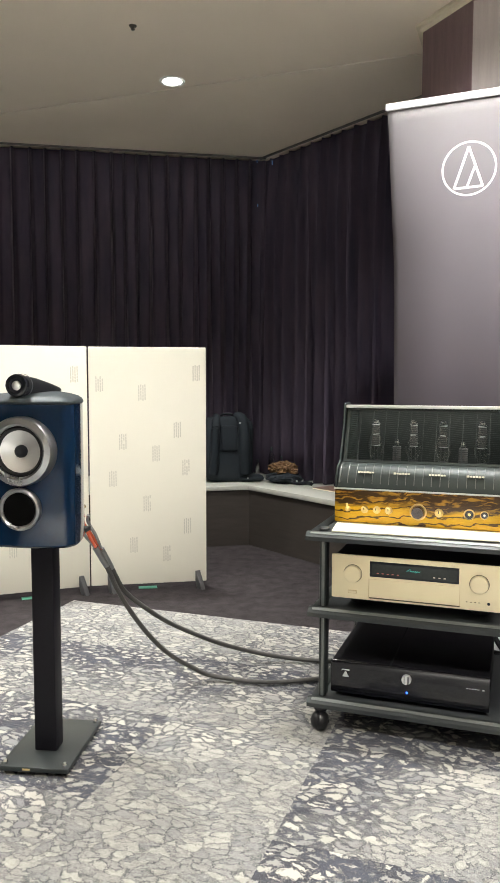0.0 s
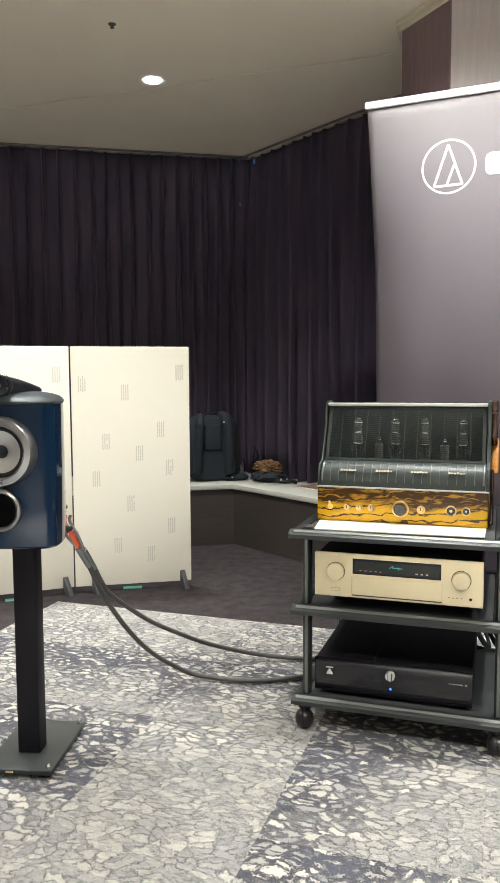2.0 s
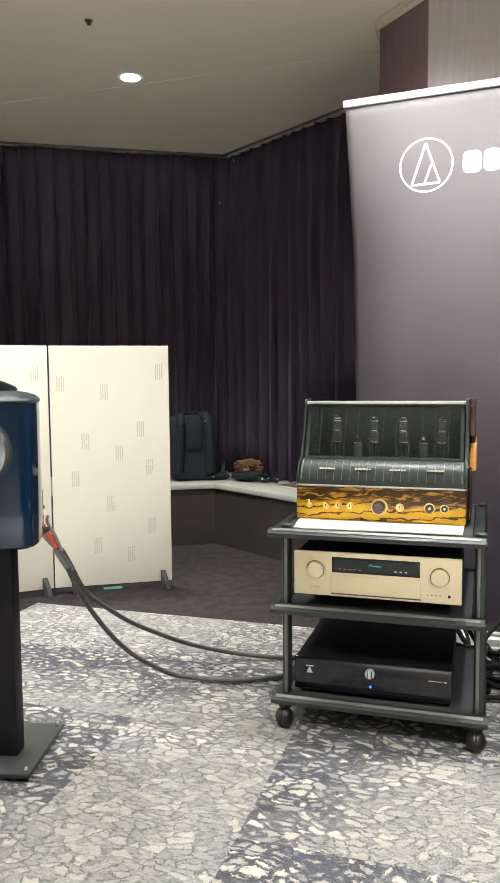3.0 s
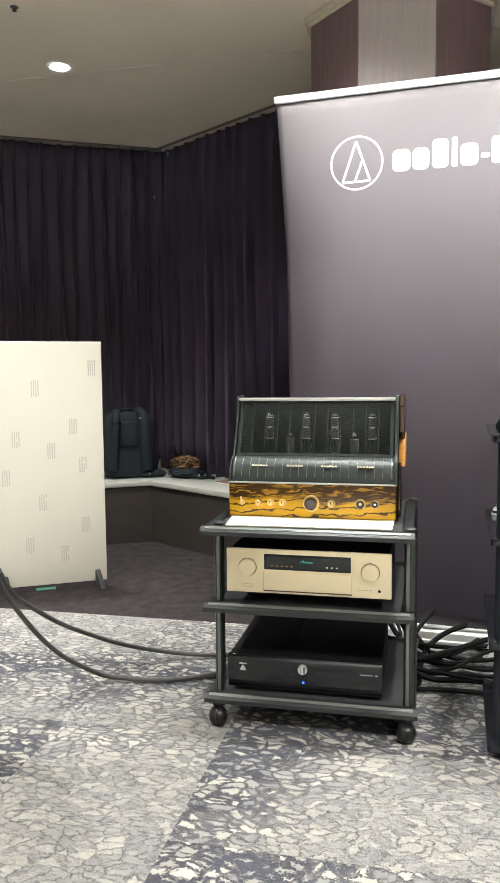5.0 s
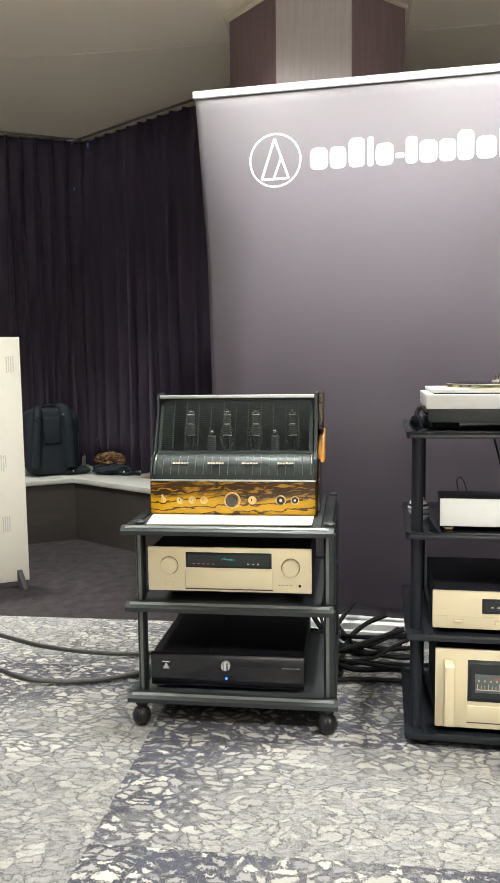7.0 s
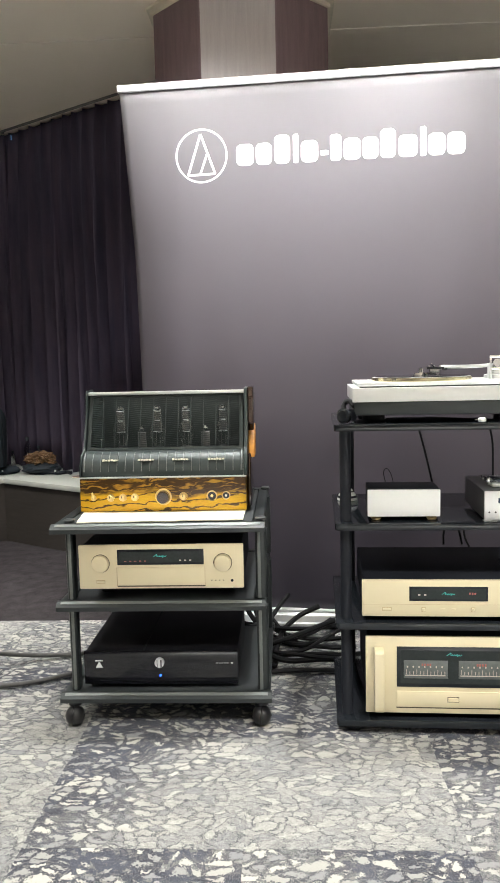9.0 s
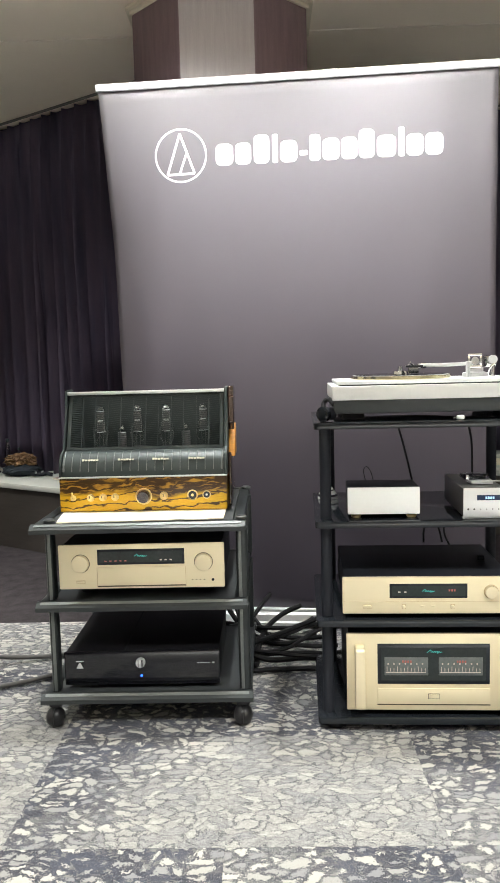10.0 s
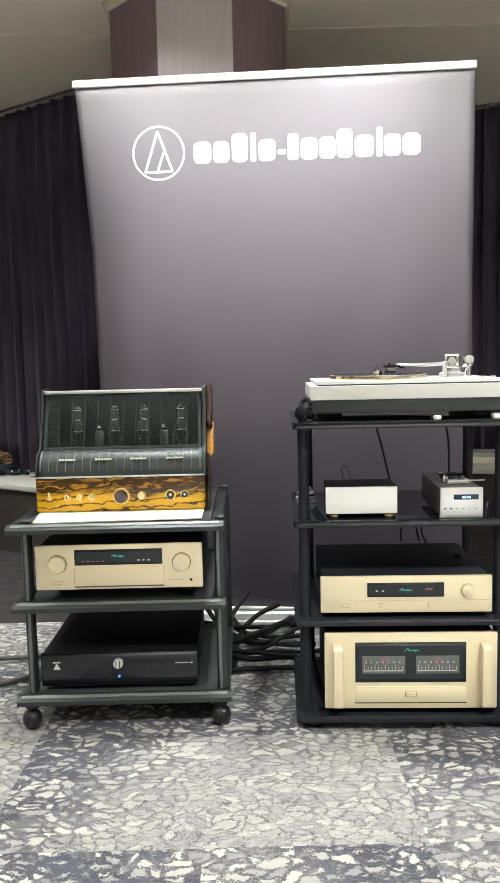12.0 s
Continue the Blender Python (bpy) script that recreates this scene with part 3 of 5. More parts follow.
part("front_panel", bevel_all(P_([along(e2, YAW, 0.004), along(e3, YAW + 180, 0.004), along(along(e3, YAW + 180, 0.004), YAW - 90, 0.004), along(along(e2, YAW, 0.004), YAW - 90, 0.004)], 0.0, CEIL - 0.037), 0.001, 1), "pier_front", pier, "pale greige veneer panel")
cx, cy = sum(p[0] for p in octo) / 8, sum(p[1] for p in octo) / 8
for k_, z0_, z1_ in ((1.03, CEIL - 0.033, CEIL - 0.0165), (1.075, CEIL - 0.016, CEIL - 0.002)):
    grow = [(cx + (x - cx) * k_, cy + (y - cy) * k_) for x, y in octo]
    part("cap", bevel_all(P_(grow, z0_, z1_), 0.003), "cream", pier, "cream moulding at the ceiling")


# ---- fixtures on the ceiling ----
def downlight(x, y):
    d = thing("downlight", pose(x, y, CEIL), "round recessed downlight, switched on, in the ceiling, of a partly added set", "ceiling light", "downlights")
    part("trim_ring", lathe([(0.048, 0.0), (0.048, -0.004), (0.060, -0.006), (0.064, 0.0)], 36), "white_gloss", d)
    part("lens", lathe([(0, -0.013), (0.022, -0.012), (0.038, -0.008), (0.048, -0.001), (0.048, 0.0)], 36), "lamp_disc", d, "glowing white lens")
    return d


# each added fill lamp gets a fixture too, out of view
for x, y, *_ in DOWNLIGHTS_AND_FILL:
    downlight(x, y)
sp = thing("sprinkler", pose(-0.709, 3.788, CEIL), "small dark sprinkler head on the ceiling", "sprinkler")
part("rose", lathe([(0, -0.004), (0.014, -0.004), (0.017, 0.0)], 24), "sprinkler", sp)
part("head", lathe([(0.006, 0.0), (0.005, -0.013), (0.009, -0.014), (0.009, -0.016), (0, -0.017)], 16), "sprinkler", sp)


# ---- folding screens ----
SLOTS = ((0.05, 0.955), (0.43, 0.93), (0.87, 1.01), (0.71, 0.745), (0.25, 0.685), (0.53, 0.635), (0.79, 0.56), (0.16, 0.50), (0.44, 0.385), (0.80, 0.275), (0.35, 0.195), (0.62, 0.14))


def screen(name, a, b, seed, feet):
    rnd = random.Random(seed)
    ln = math.dist(a, b)
    yaw = math.degrees(math.atan2(b[1] - a[1], b[0] - a[0]))
    s = thing(name, pose(a[0], a[1], 0, 0, 0, yaw), "white perforated acoustic screen standing on small grey feet", "screen", "acoustic screens")
    part("board", B_(0.003, ln - 0.003, 0, 0.03, 0.03, 1.177, bev=0.003), "panel", s)
    spots = [(fx * ln + rnd.uniform(-0.008, 0.008), fz + rnd.uniform(-0.01, 0.01)) for fx, fz in SLOTS]
    for cx_, cz in spots:
        if not 0.02 < cx_ < ln - 0.05:
            continue
        bm = bmesh.new()
        for k in range(4):
            for r in range(5):
                if rnd.random() < 0.97:
                    x0 = cx_ + 0.0098 * k
                    z0 = cz + 0.0150 * r + 0.004 * (k % 2)
                    box(bm, x0, x0 + 0.0052, -0.0008, 0.0005, z0, z0 + 0.0135)
        part("perforated_patch", bm, "panel_hole", s, "patch of small grey slots", smooth=0)
    for fx in feet:
        bm = bevel_all(P_([(-0.060, 0.0), (-0.015, 0.0), (0.0, 0.03), (0.0, 0.085), (-0.008, 0.085)], -0.012, 0.012, axis="x"), 0.002)
        bmesh.ops.transform(bm, matrix=pose(fx, -0.0015, 0, 0, 0, 24), verts=bm.verts)
        part("foot", bm, "grey_plastic", s, "small grey wedge foot")
    return s


SCREEN_M = (-1.0, 4.045)
screen("acoustic_screen", SCREEN_M, (-0.455, 4.190), 2, (0.09, 0.515))
screen("acoustic_screen", along(SCREEN_M, 205.5, 0.566), SCREEN_M, 4, (0.10, 0.52))
for x, y, a in ((-0.744, 4.150, 14), (-1.25, 3.930, 25), (-0.775, 2.262, 80)):
    whole("tape_strip", B_(-0.045, 0.045, -0.022, 0.022, 0, 0.0015), "green_tape", "strip of green tape stuck on the dark carpet", "tape", "green tapes", m=pose(x, y, 0.0005, 0, 0, a))


# ---- roll-up banner ----
BAN = pose(0.32, 3.513, 0, 0, 0, -20.1)
banner = thing("banner", BAN, "large grey-purple roll-up banner with a white emblem and wordmark", "banner")
W, BZ = 1.457, 2.05
bm = bmesh.new()
rows = []
NX, NZ = 60, 40
for j in range(NZ + 1):
    h = j / NZ
    z = 0.064 + (BZ - 0.074) * h
    row = []
    pull = 0.032 * max(0.0, 1 - h) ** 0.8
    for i in range(NX + 1):
        u = i / NX
        x = 0.006 + (W - 0.009) * u
        if u < 0.5:
            x += pull * (1 - 2 * u) ** 2
        edge = max(0.0, 1 - u / 0.17) ** 2
        y = 0.09 * edge * min(1.0, (1 - h) * 3.4) + 0.010 * max(0.0, (u - 0.92) / 0.08) ** 2 * min(1, (1 - h) * 3)
        y += (0.010 * math.sin(7 * u + 2 * h) + 0.003 * math.sin(21 * u + 8 * h) + 0.0028 * math.sin(31 * u - 14 * h)) * max(0.0, 1 - h / 0.8) ** 0.7
        side = min(1.0, max(0.0, (0.14 - u) / 0.05, (u - 0.885) / 0.04))
        slack = max(side, min(1.0, max(0.0, (0.76 - h) / 0.2))) * min(1.0, (1 - h) * 12)
        y += 0.0026 * slack * (1 + math.sin(34 * u + 3 * h)) + 0.0022 * slack * (1 + math.sin(19 * u - 9 * h))
        row.append(bm.verts.new((x, y, z)))
    rows.append(row)
for lo, hi in zip(rows, rows[1:]):
    for i in range(NX):
        bm.faces.new((lo[i], lo[i + 1], hi[i + 1], hi[i]))
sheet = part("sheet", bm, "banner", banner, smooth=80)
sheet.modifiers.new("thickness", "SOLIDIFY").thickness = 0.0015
part("top_rail", B_(0, W, -0.012, 0.012, BZ - 0.018, BZ + 0.008, bev=0.003), "rail", banner, "white aluminium top rail")
base = part("base_cassette", P_([(-0.050, 0.012), (-0.050, 0.022), (-0.040, 0.026), (-0.034, 0.050), (-0.020, 0.060), (-0.004, 0.066), (0.03, 0.066), (0.055, 0.050), (0.055, 0.012)], -0.01, W + 0.01, axis="x"), "silver", banner, "silver base cassette")
part("lip", B_(-0.008, W + 0.008, -0.024, -0.003, 0.060, 0.070, bev=0.003), "rail", base, "bright lip of the cassette")
for fx in (0.15, W - 0.15):
    part("foot", B_(fx - 0.02, fx + 0.02, -0.07, 0.10, 0.0, 0.012, bev=0.002), "silver", base)
pole = part("pole", C_((0.865, 0.045, 0.05), (0.865, 0.03, BZ + 0.004), 0.009), "black_metal", banner, "black support pole")
part("hook", B_(0.842, 0.888, 0.004, 0.04, BZ + 0.006, BZ + 0.016, bev=0.003), "black_metal", pole)

# emblem: a ring with two nested triangles
EX, EZ, ER = 0.311, 1.789, 0.098
emblem = part("emblem_ring", lathe([(ER - 0.007, 0.0), (ER - 0.007, 0.001), (ER, 0.001), (ER, 0.0)], 64, pose(EX, -0.0018, EZ) @ FRONT), "white_print", banner, "white ring emblem")


def stroke(bm, p, q, w):
    d = (Vector(q) - Vector(p)).normalized() * 1.0
    n = Vector((-d.y, d.x)) * w / 2
    p, q = Vector(p), Vector(q)
    return prism(bm, [tuple(p + n), tuple(q + n), tuple(q - n), tuple(p - n)], -0.0028, -0.0018, axis="y")


bm = bmesh.new()
tl, tr, ap = (EX - 0.052, EZ - 0.068), (EX + 0.050, EZ - 0.066), (EX - 0.002, EZ + 0.078)
for p, q in ((tl, tr), (tl, ap), (ap, tr)):
    stroke(bm, p, q, 0.0085)
part("emblem_triangle", bm, "white_print", banner, "white triangle emblem")
bm = bmesh.new()
inner = (EX + 0.020, EZ + 0.004)
stroke(bm, inner, (EX - 0.006, EZ - 0.066), 0.008)
part("emblem_stroke", bm, "white_print", banner)

# the wordmark as plain rounded blocks, one for each sign: left and right end across the line, and height
X0, ZB = 0.441, 1.745
SIGNS = ((0, 64, 78), (71, 129, 78), (138, 195, 103), (205, 225, 103), (233, 295, 78), (302, 332, 0), (337, 377, 94), (383, 445, 78),
         (450, 507, 78), (512, 567, 103), (575, 642, 78), (650, 672, 103), (677, 737, 78), (742, 805, 78))
for a, b, h in SIGNS:
    z0, z1 = (ZB + 0.022, ZB + 0.040) if h == 0 else (ZB, ZB + h / 1000)
    xa, xb = X0 + a * 0.001022, X0 + b * 0.001022
    bm = B_(xa, xb, -0.0032, -0.0020, z0, z1)
    bmesh.ops.bevel(bm, geom=[e for e in bm.edges if abs(e.verts[0].co.y - e.verts[1].co.y) > 0.0005], offset=min(0.020, (xb - xa) * 0.32, (z1 - z0) * 0.3), segments=5, affect="EDGES", profile=0.5)
    part("wordmark_block", bm, "white_print", banner, "plain white block of the wordmark")


# ---- hi-fi rack on castors ----
RACK_A = pose(0.041, 2.676, 0, 0, 0, YAW)
TOP_A, MID_A, LOW_A = 0.586, 0.364, 0.095
rack = thing("rack", RACK_A, "three-tier dark grey metal hi-fi rack on black castors", "rack")


def tier(z, x0, x1, depth=0.60):
    t = part("shelf", P_([(0.0, z - 0.024), (0.0, z - 0.012), (0.016, z), (0.030, z), (0.030, z - 0.024)], x0, x1, axis="x"), "gunmetal", rack, "gunmetal shelf with a bright bevelled front edge")
    part("front_bevel", P_([(0.0078, z - 0.0042), (0.0150, z + 0.0012), (0.0165, z + 0.0006), (0.0090, z - 0.0052)], x0 + 0.012, x1 - 0.012, axis="x"), "bevel_steel", t, "bright bevelled edge")
    for a, b in ((x0 + 0.004, x0 + 0.034), (x1 - 0.034, x1 - 0.004)):
        part("side_rail", B_(a, b, 0.031, depth - 0.03, z - 0.024, z - 0.001, bev=0.004), "gunmetal", t)
    part("rear_rail", B_(x0, x1, depth - 0.03, depth, z - 0.024, z - 0.001, bev=0.004), "gunmetal", t)
    part("board", B_(x0 + 0.036, x1 - 0.036, 0.034, depth - 0.032, z - 0.018, z - 0.003, bev=0.001), "shelf_board", t, "dark grey inset board")
    return t


for z, x0, x1 in ((TOP_A, -0.014, 0.586), (MID_A, -0.007, 0.586), (LOW_A, -0.007, 0.597)):
    tier(z, x0, x1)


def post(x, y, z0, z1, w, strip):
    """An angular post of half-width w; strip is where the bright face lies across its front."""
    p = part("post", bevel_all(P_([(x - w, y - 0.010), (x - w * 0.55, y - 0.017), (x + w * 0.55, y - 0.017), (x + w, y - 0.010), (x + w, y + 0.017), (x - w, y + 0.017)], z0, z1), 0.0012, 1), "gunmetal", rack)
    part("edge_strip", B_(x + strip - 0.0045, x + strip + 0.0045, y - 0.0192, y - 0.0165, z0 + 0.001, z1 - 0.001, bev=0.001), "bevel_steel", p, "bright vertical strip")


for px_, py_ in ((0.030, 0.05), (0.574, 0.05), (0.030, 0.555), (0.574, 0.555)):
    left_ = px_ < 0.3
    for z0_, z1_ in ((LOW_A, MID_A - 0.024), (MID_A, TOP_A - 0.024)):
        post(px_, py_, z0_, z1_, 0.0115 if left_ else 0.0165, 0.001 if left_ else -0.006)
    part("cap", lathe([(0, 0.010), (0.011, 0.010), (0.0155, 0.007), (0.0155, 0.001), (0, 0.001)], 24, pose(px_, py_, TOP_A)), "post_cap", rack, "round post cap")
for px_, py_ in ((0.03, 0.016), (0.567, 0.016), (0.03, 0.55), (0.567, 0.55)):
    c = part("castor", lathe([(0, LOW_A - 0.024), (0.02, LOW_A - 0.024), (0.02, LOW_A - 0.036), (0.008, LOW_A - 0.038), (0.008, 0.03), (0, 0.03)], 16, pose(px_, py_ + 0.01, 0)), "black_metal", rack)
    for s in (-1, 1):
        part("wheel", lathe([(0, 0.0225), (0.004, 0.0222), (0.005, 0.0205), (0.011, 0.0195), (0.019, 0.0160), (0.0255, 0.0085), (0.0283, 0.0), (0.0276, -0.005), (0, -0.005)], 28, pose(px_ + s * 0.0056, py_, 0.0285, 0, 90 * s, 0)), "castor_black", c, "black ball castor wheel")


# white sheet under the amplifier
def on_rack_a(x, y, z, turn=0):
    return RACK_A @ pose(x, y, z, 0, 0, turn)


whole("cover_sheet", P_([(0.004, 0.004), (0.472, 0.020), (0.474, 0.29), (-0.030, 0.29)], 0.0, 0.003), "paper", "white sheet lying on the rack's top shelf under the amplifier", "sheet",
      m=on_rack_a(0.052, 0.024, TOP_A + 0.0005))

# ---- valve amplifier ----
amp = thing("valve_amplifier", on_rack_a(0.031, 0.170, TOP_A + 0.004), "valve amplifier with figured wooden front, curved grille and slotted cover", "amplifier")
AW = 0.498
AD = 0.385
body = part("plinth", B_(0, AW, 0, AD, 0.0005, 0.1005, bev=0.003), "wood", amp, "glossy golden and black figured wood plinth")
part("pinstripe", B_(-0.002, AW + 0.002, -0.002, AD, 0.1010, 0.1045, bev=0.001), "silver", amp, "thin silver edge strip")
# curved lower grille with upright ribs
arc = [(0.004 + 0.060 * (1 - math.cos(a)), 0.1055 + 0.072 * math.sin(a)) for a in [radians(12 * k) for k in range(8)]]
prof = arc + [(0.11, 0.1775), (0.11, 0.1055)]
gr = part("curved_grille", P_(prof, 0.008, AW - 0.008, axis="x"), "rib", amp, "dark green-grey curved ribbed grille", smooth=30)
for k in range(20):
    rx = 0.013 + (AW - 0.026) * k / 19
    part("rib", hose(bmesh.new(), [(rx, y - 0.0004, z) for y, z in arc[1:7]], 0.0030 if k in (0, 19) else 0.0011, 6, 2), "bevel_steel", gr)
for bx in (0.093, 0.200, 0.303, 0.410):
    bd = part("badge", B_(bx - 0.022, bx + 0.022, -0.0008, 0.0012, -0.0040, 0.0030, bev=0.0006, m=pose(0, 0.0145, 0.1525, -36)), "rib", gr, "small badge with unreadable cream signs")
    bm = bmesh.new()
    for k in range(6):
        box(bm, bx - 0.0245 + 0.0083 * k, bx - 0.0245 + 0.0083 * k + 0.0068, -0.0020, -0.0010, -0.0030 + 0.0008 * (k % 2), 0.0026 + 0.0012 * (k % 3 == 0), m=pose(0, 0.0145, 0.1525, -36))
    part("badge_print", bm, "cream_print", bd, smooth=0)
# sloping cover of slotted sheet: strips between slots, tilted to either side by columns
Y0, Z0, Y1, Z1 = 0.062, 0.178, 0.132, 0.343
cover = part("cover_frame", B_(0.002, AW + 0.004, Y1 - 0.010, Y1 + 0.016, Z1, Z1 + 0.010, bev=0.003), "silver", amp, "bright top rail of the cover")
NS, NC = 26, 12
lean = math.degrees(math.atan2(Z1 - Z0, Y1 - Y0))
on_slope = pose(0, Y0, Z0, lean)
LS = math.hypot(Y1 - Y0, Z1 - Z0)
for c in range(NC):
    xa, xb = 0.016 + (AW - 0.032) * c / NC, 0.016 + (AW - 0.032) * (c + 1) / NC
    tilt = 0.0045 * (1 if c % 2 else -1)
    bm = bmesh.new()
    for k in range(NS):
        s0 = LS * (k + 0.25) / NS
        h = LS / NS * 0.20
        prism(bm, [(xa, s0 - tilt / 2), (xb, s0 + tilt / 2), (xb, s0 + tilt / 2 + h), (xa, s0 - tilt / 2 + h)], -0.0006, 0.0006)
    bmesh.ops.transform(bm, matrix=on_slope, verts=bm.verts)
    part("slotted_strip", bm, "mesh", cover, smooth=0)
for c in range(NC + 1):
    x = 0.016 + (AW - 0.032) * c / NC
    w_ = 0.005 if c in (0, NC) else 0.0011
    part("mullion", B_(x - w_, x + w_, 0, LS, -0.0012, 0.0012, m=on_slope), "mesh", cover, smooth=0)
for s0 in (0.0, LS - 0.008):
    part("edge_band", B_(0.010, AW - 0.010, s0, s0 + 0.008, -0.0016, 0.0016, m=on_slope), "mesh", cover, smooth=0)
for k in range(11):
    rx = 0.012 + (AW - 0.024) * k / 10
    part("roof_bar", B_(rx - 0.003, rx + 0.003, Y1 + 0.017, AD - 0.005, Z1 - 0.005, Z1 - 0.001, bev=0.001, seg=1), "mesh", amp)
part("cover_rear", B_(0.010, AW - 0.010, AD - 0.012, AD - 0.006, 0.1050, Z1), "mesh", amp)
part("chassis", B_(0.012, AW - 0.012, 0.112, AD - 0.013, 0.1050, 0.150, bev=0.003), "mesh", amp, "dark chassis deck under the valves")
# added back panel that sets an even dark behind the valves
part("dark_backdrop", B_(0.014, AW - 0.014, 0.275, AD - 0.016, 0.1505, 0.340, bev=0.004), "mesh", amp, "dark full-height back panel added as a backdrop behind the valves")
for sx in (0.009, AW - 0.012):
    part("side_mesh", P_([(0.068, 0.181), (0.136, 0.344), (AD - 0.014, 0.344), (AD - 0.014, 0.181)], sx, sx + 0.003, axis="x"), "mesh", amp, "dark side sheet of the cover")
# side cheeks
cheek = [(0.0, 0.105), (0.003, 0.135), (0.020, 0.168), (0.055, 0.181), (0.104, 0.290), (0.112, 0.340), (0.118, 0.358), (0.185, 0.360), (0.215, 0.34), (0.222, 0.26), (0.29, 0.20), (AD, 0.18), (AD, 0.105)]
part("side_cheek", bevel_all(P_(cheek, 0.0, 0.0055, axis="x"), 0.0015), "rib", amp, "dark metal side cheek")
ch = part("side_cheek", bevel_all(P_(cheek, AW - 0.007, AW + 0.004, axis="x"), 0.002), "rib", amp, "dark metal side cheek")
part("scroll", bevel_all(P_([(0.092, 0.25), (0.108, 0.310), (0.112, 0.362), (0.20, 0.362), (0.225, 0.32), (0.20, 0.24), (0.14, 0.205)], AW + 0.0045, AW + 0.022, axis="x"), 0.004, 3), "walnut_dark", ch, "dark lacquered wooden scroll")
part("amber_flank", bevel_all(P_([(0.062, 0.150), (0.098, 0.212), (0.140, 0.250), (0.165, 0.238), (0.150, 0.150)], AW + 0.0045, AW + 0.026, axis="x"), 0.005, 3), "amber_wood", ch, "glossy amber wooden flank")
part("lower_flank", bevel_all(P_([(0.02, 0.006), (0.03, 0.12), (0.053, 0.163), (0.143, 0.163), (0.16, 0.09), (0.30, 0.006)], AW + 0.0045, AW + 0.014, axis="x"), 0.004, 3), "walnut_dark", ch, "dark lacquered lower flank")
# controls
for kx, kr, kd, big in ((0.041, 0.0080, 0.010, 0), (0.093, 0.0105, 0.016, 0), (0.129, 0.0105, 0.016, 0), (0.165, 0.0105, 0.016, 0), (0.251, 0.0225, 0.022, 1), (0.311, 0.0115, 0.016, 0), (0.396, 0.0145, 0.006, 2), (0.438, 0.0115, 0.005, 2)):
    zc = 0.042 + 0.004 * (kx / AW)
    ring(amp, kx, zc, kr * 0.84, kr * 1.10, 0.004, 0, "brass", "bezel", "brass bezel")
    if big == 2:
        part("socket", C_((kx, 0.001, zc), (kx, -0.0015, zc), kr * 0.82, seg=20), "black_gloss", amp, "dark round socket")
        part("pin", C_((kx, 0.0, zc), (kx, -0.004, zc), kr * 0.30, seg=12), "brass" if kx < 0.42 else "white_gloss", amp)
    else:
        k_ = knob(amp, kx, zc, kr * 0.8, kd, 0, "walnut_dark" if big else "brass", "knob", "dark wooden volume knob" if big else "small brass knob")
        if not big:
            part("pointer", B_(kx - 0.001, kx + 0.001, -kd - 0.001, -kd + 0.001, zc, zc + kr * 0.7), "black_satin", k_)
part("toggle", H_([(0.041, -0.008, 0.044), (0.041, -0.014, 0.053), (0.041, -0.016, 0.061)], 0.0032, 8, 4), "brass", amp, "brass toggle switch")


def valve(x, y, big):
    v = thing("valve", amp.matrix_world @ pose(x, y, 0.1505), "clear glass output valve standing on the amplifier deck" if big else "small metal-plated valve on the amplifier deck", "valve", "valves")
    if big:
        part("base", lathe([(0, 0), (0.018, 0), (0.018, 0.020), (0.015, 0.024), (0, 0.024)], 20), "black_satin", v)
        part("base_band", lathe([(0.0183, 0.004), (0.0195, 0.006), (0.0195, 0.014), (0.0183, 0.016)], 20), "silver", v, "bright base band")
        part("envelope", lathe([(0.0145, 0.024), (0.016, 0.034), (0.0255, 0.052), (0.0265, 0.074), (0.0205, 0.098), (0.0150, 0.110), (0.0145, 0.142), (0.009, 0.153), (0, 0.157)], 24), "bulb", v, "clear glass envelope")
        an = part("anode", B_(-0.0105, 0.0105, -0.005, 0.005, 0.072, 0.136, bev=0.002), "anode", v, "dull metal anode plates")
        for s in (-1, 1):
            part("seam", B_(0.0105 * s - 0.0010, 0.0105 * s + 0.0010, -0.0058, 0.0058, 0.072, 0.136), "anode", an)
        # white dash across the anode stands in for a highlight
        part("strap", B_(-0.0085, 0.0085, -0.0062, 0.0062, 0.104, 0.1085), "white_gloss", an, "short white dash painted as a highlight")
        for s in (-1, 1):
            part("support_rod", C_((0.006 * s, 0, 0.025), (0.006 * s, 0, 0.133), 0.0009, seg=6), "anode", v)
        part("spacer", C_((0, 0, 0.1365), (0, 0, 0.1385), 0.0130, seg=18), "white_gloss", v, "pale mica spacer")
        part("spacer", C_((0, 0, 0.0695), (0, 0, 0.0715), 0.0140, seg=18), "white_gloss", v, "pale mica spacer")
        part("getter", lathe([(0.0, 0.151), (0.006, 0.149), (0.009, 0.144)], 16), "chrome", v, "mirror flash at the crown")
    else:
        part("base", lathe([(0, 0), (0.012, 0), (0.012, 0.012), (0, 0.012)], 16), "black_satin", v)
        part("shield", lathe([(0.0135, 0.012), (0.0135, 0.068), (0.0105, 0.070), (0.0105, 0.012)], 20), "anode", v, "grey shield can")
        part("crown", lathe([(0.010, 0.02), (0.010, 0.082), (0.006, 0.092), (0, 0.094)], 18), "bulb", v)
        part("getter", lathe([(0.0, 0.091), (0.006, 0.088), (0.0088, 0.080)], 14), "chrome", v)


for vx in (0.089, 0.208, 0.300, 0.418):
    valve(vx, 0.195, True)
for vx in (0.157, 0.362):
    valve(vx, 0.190, False)


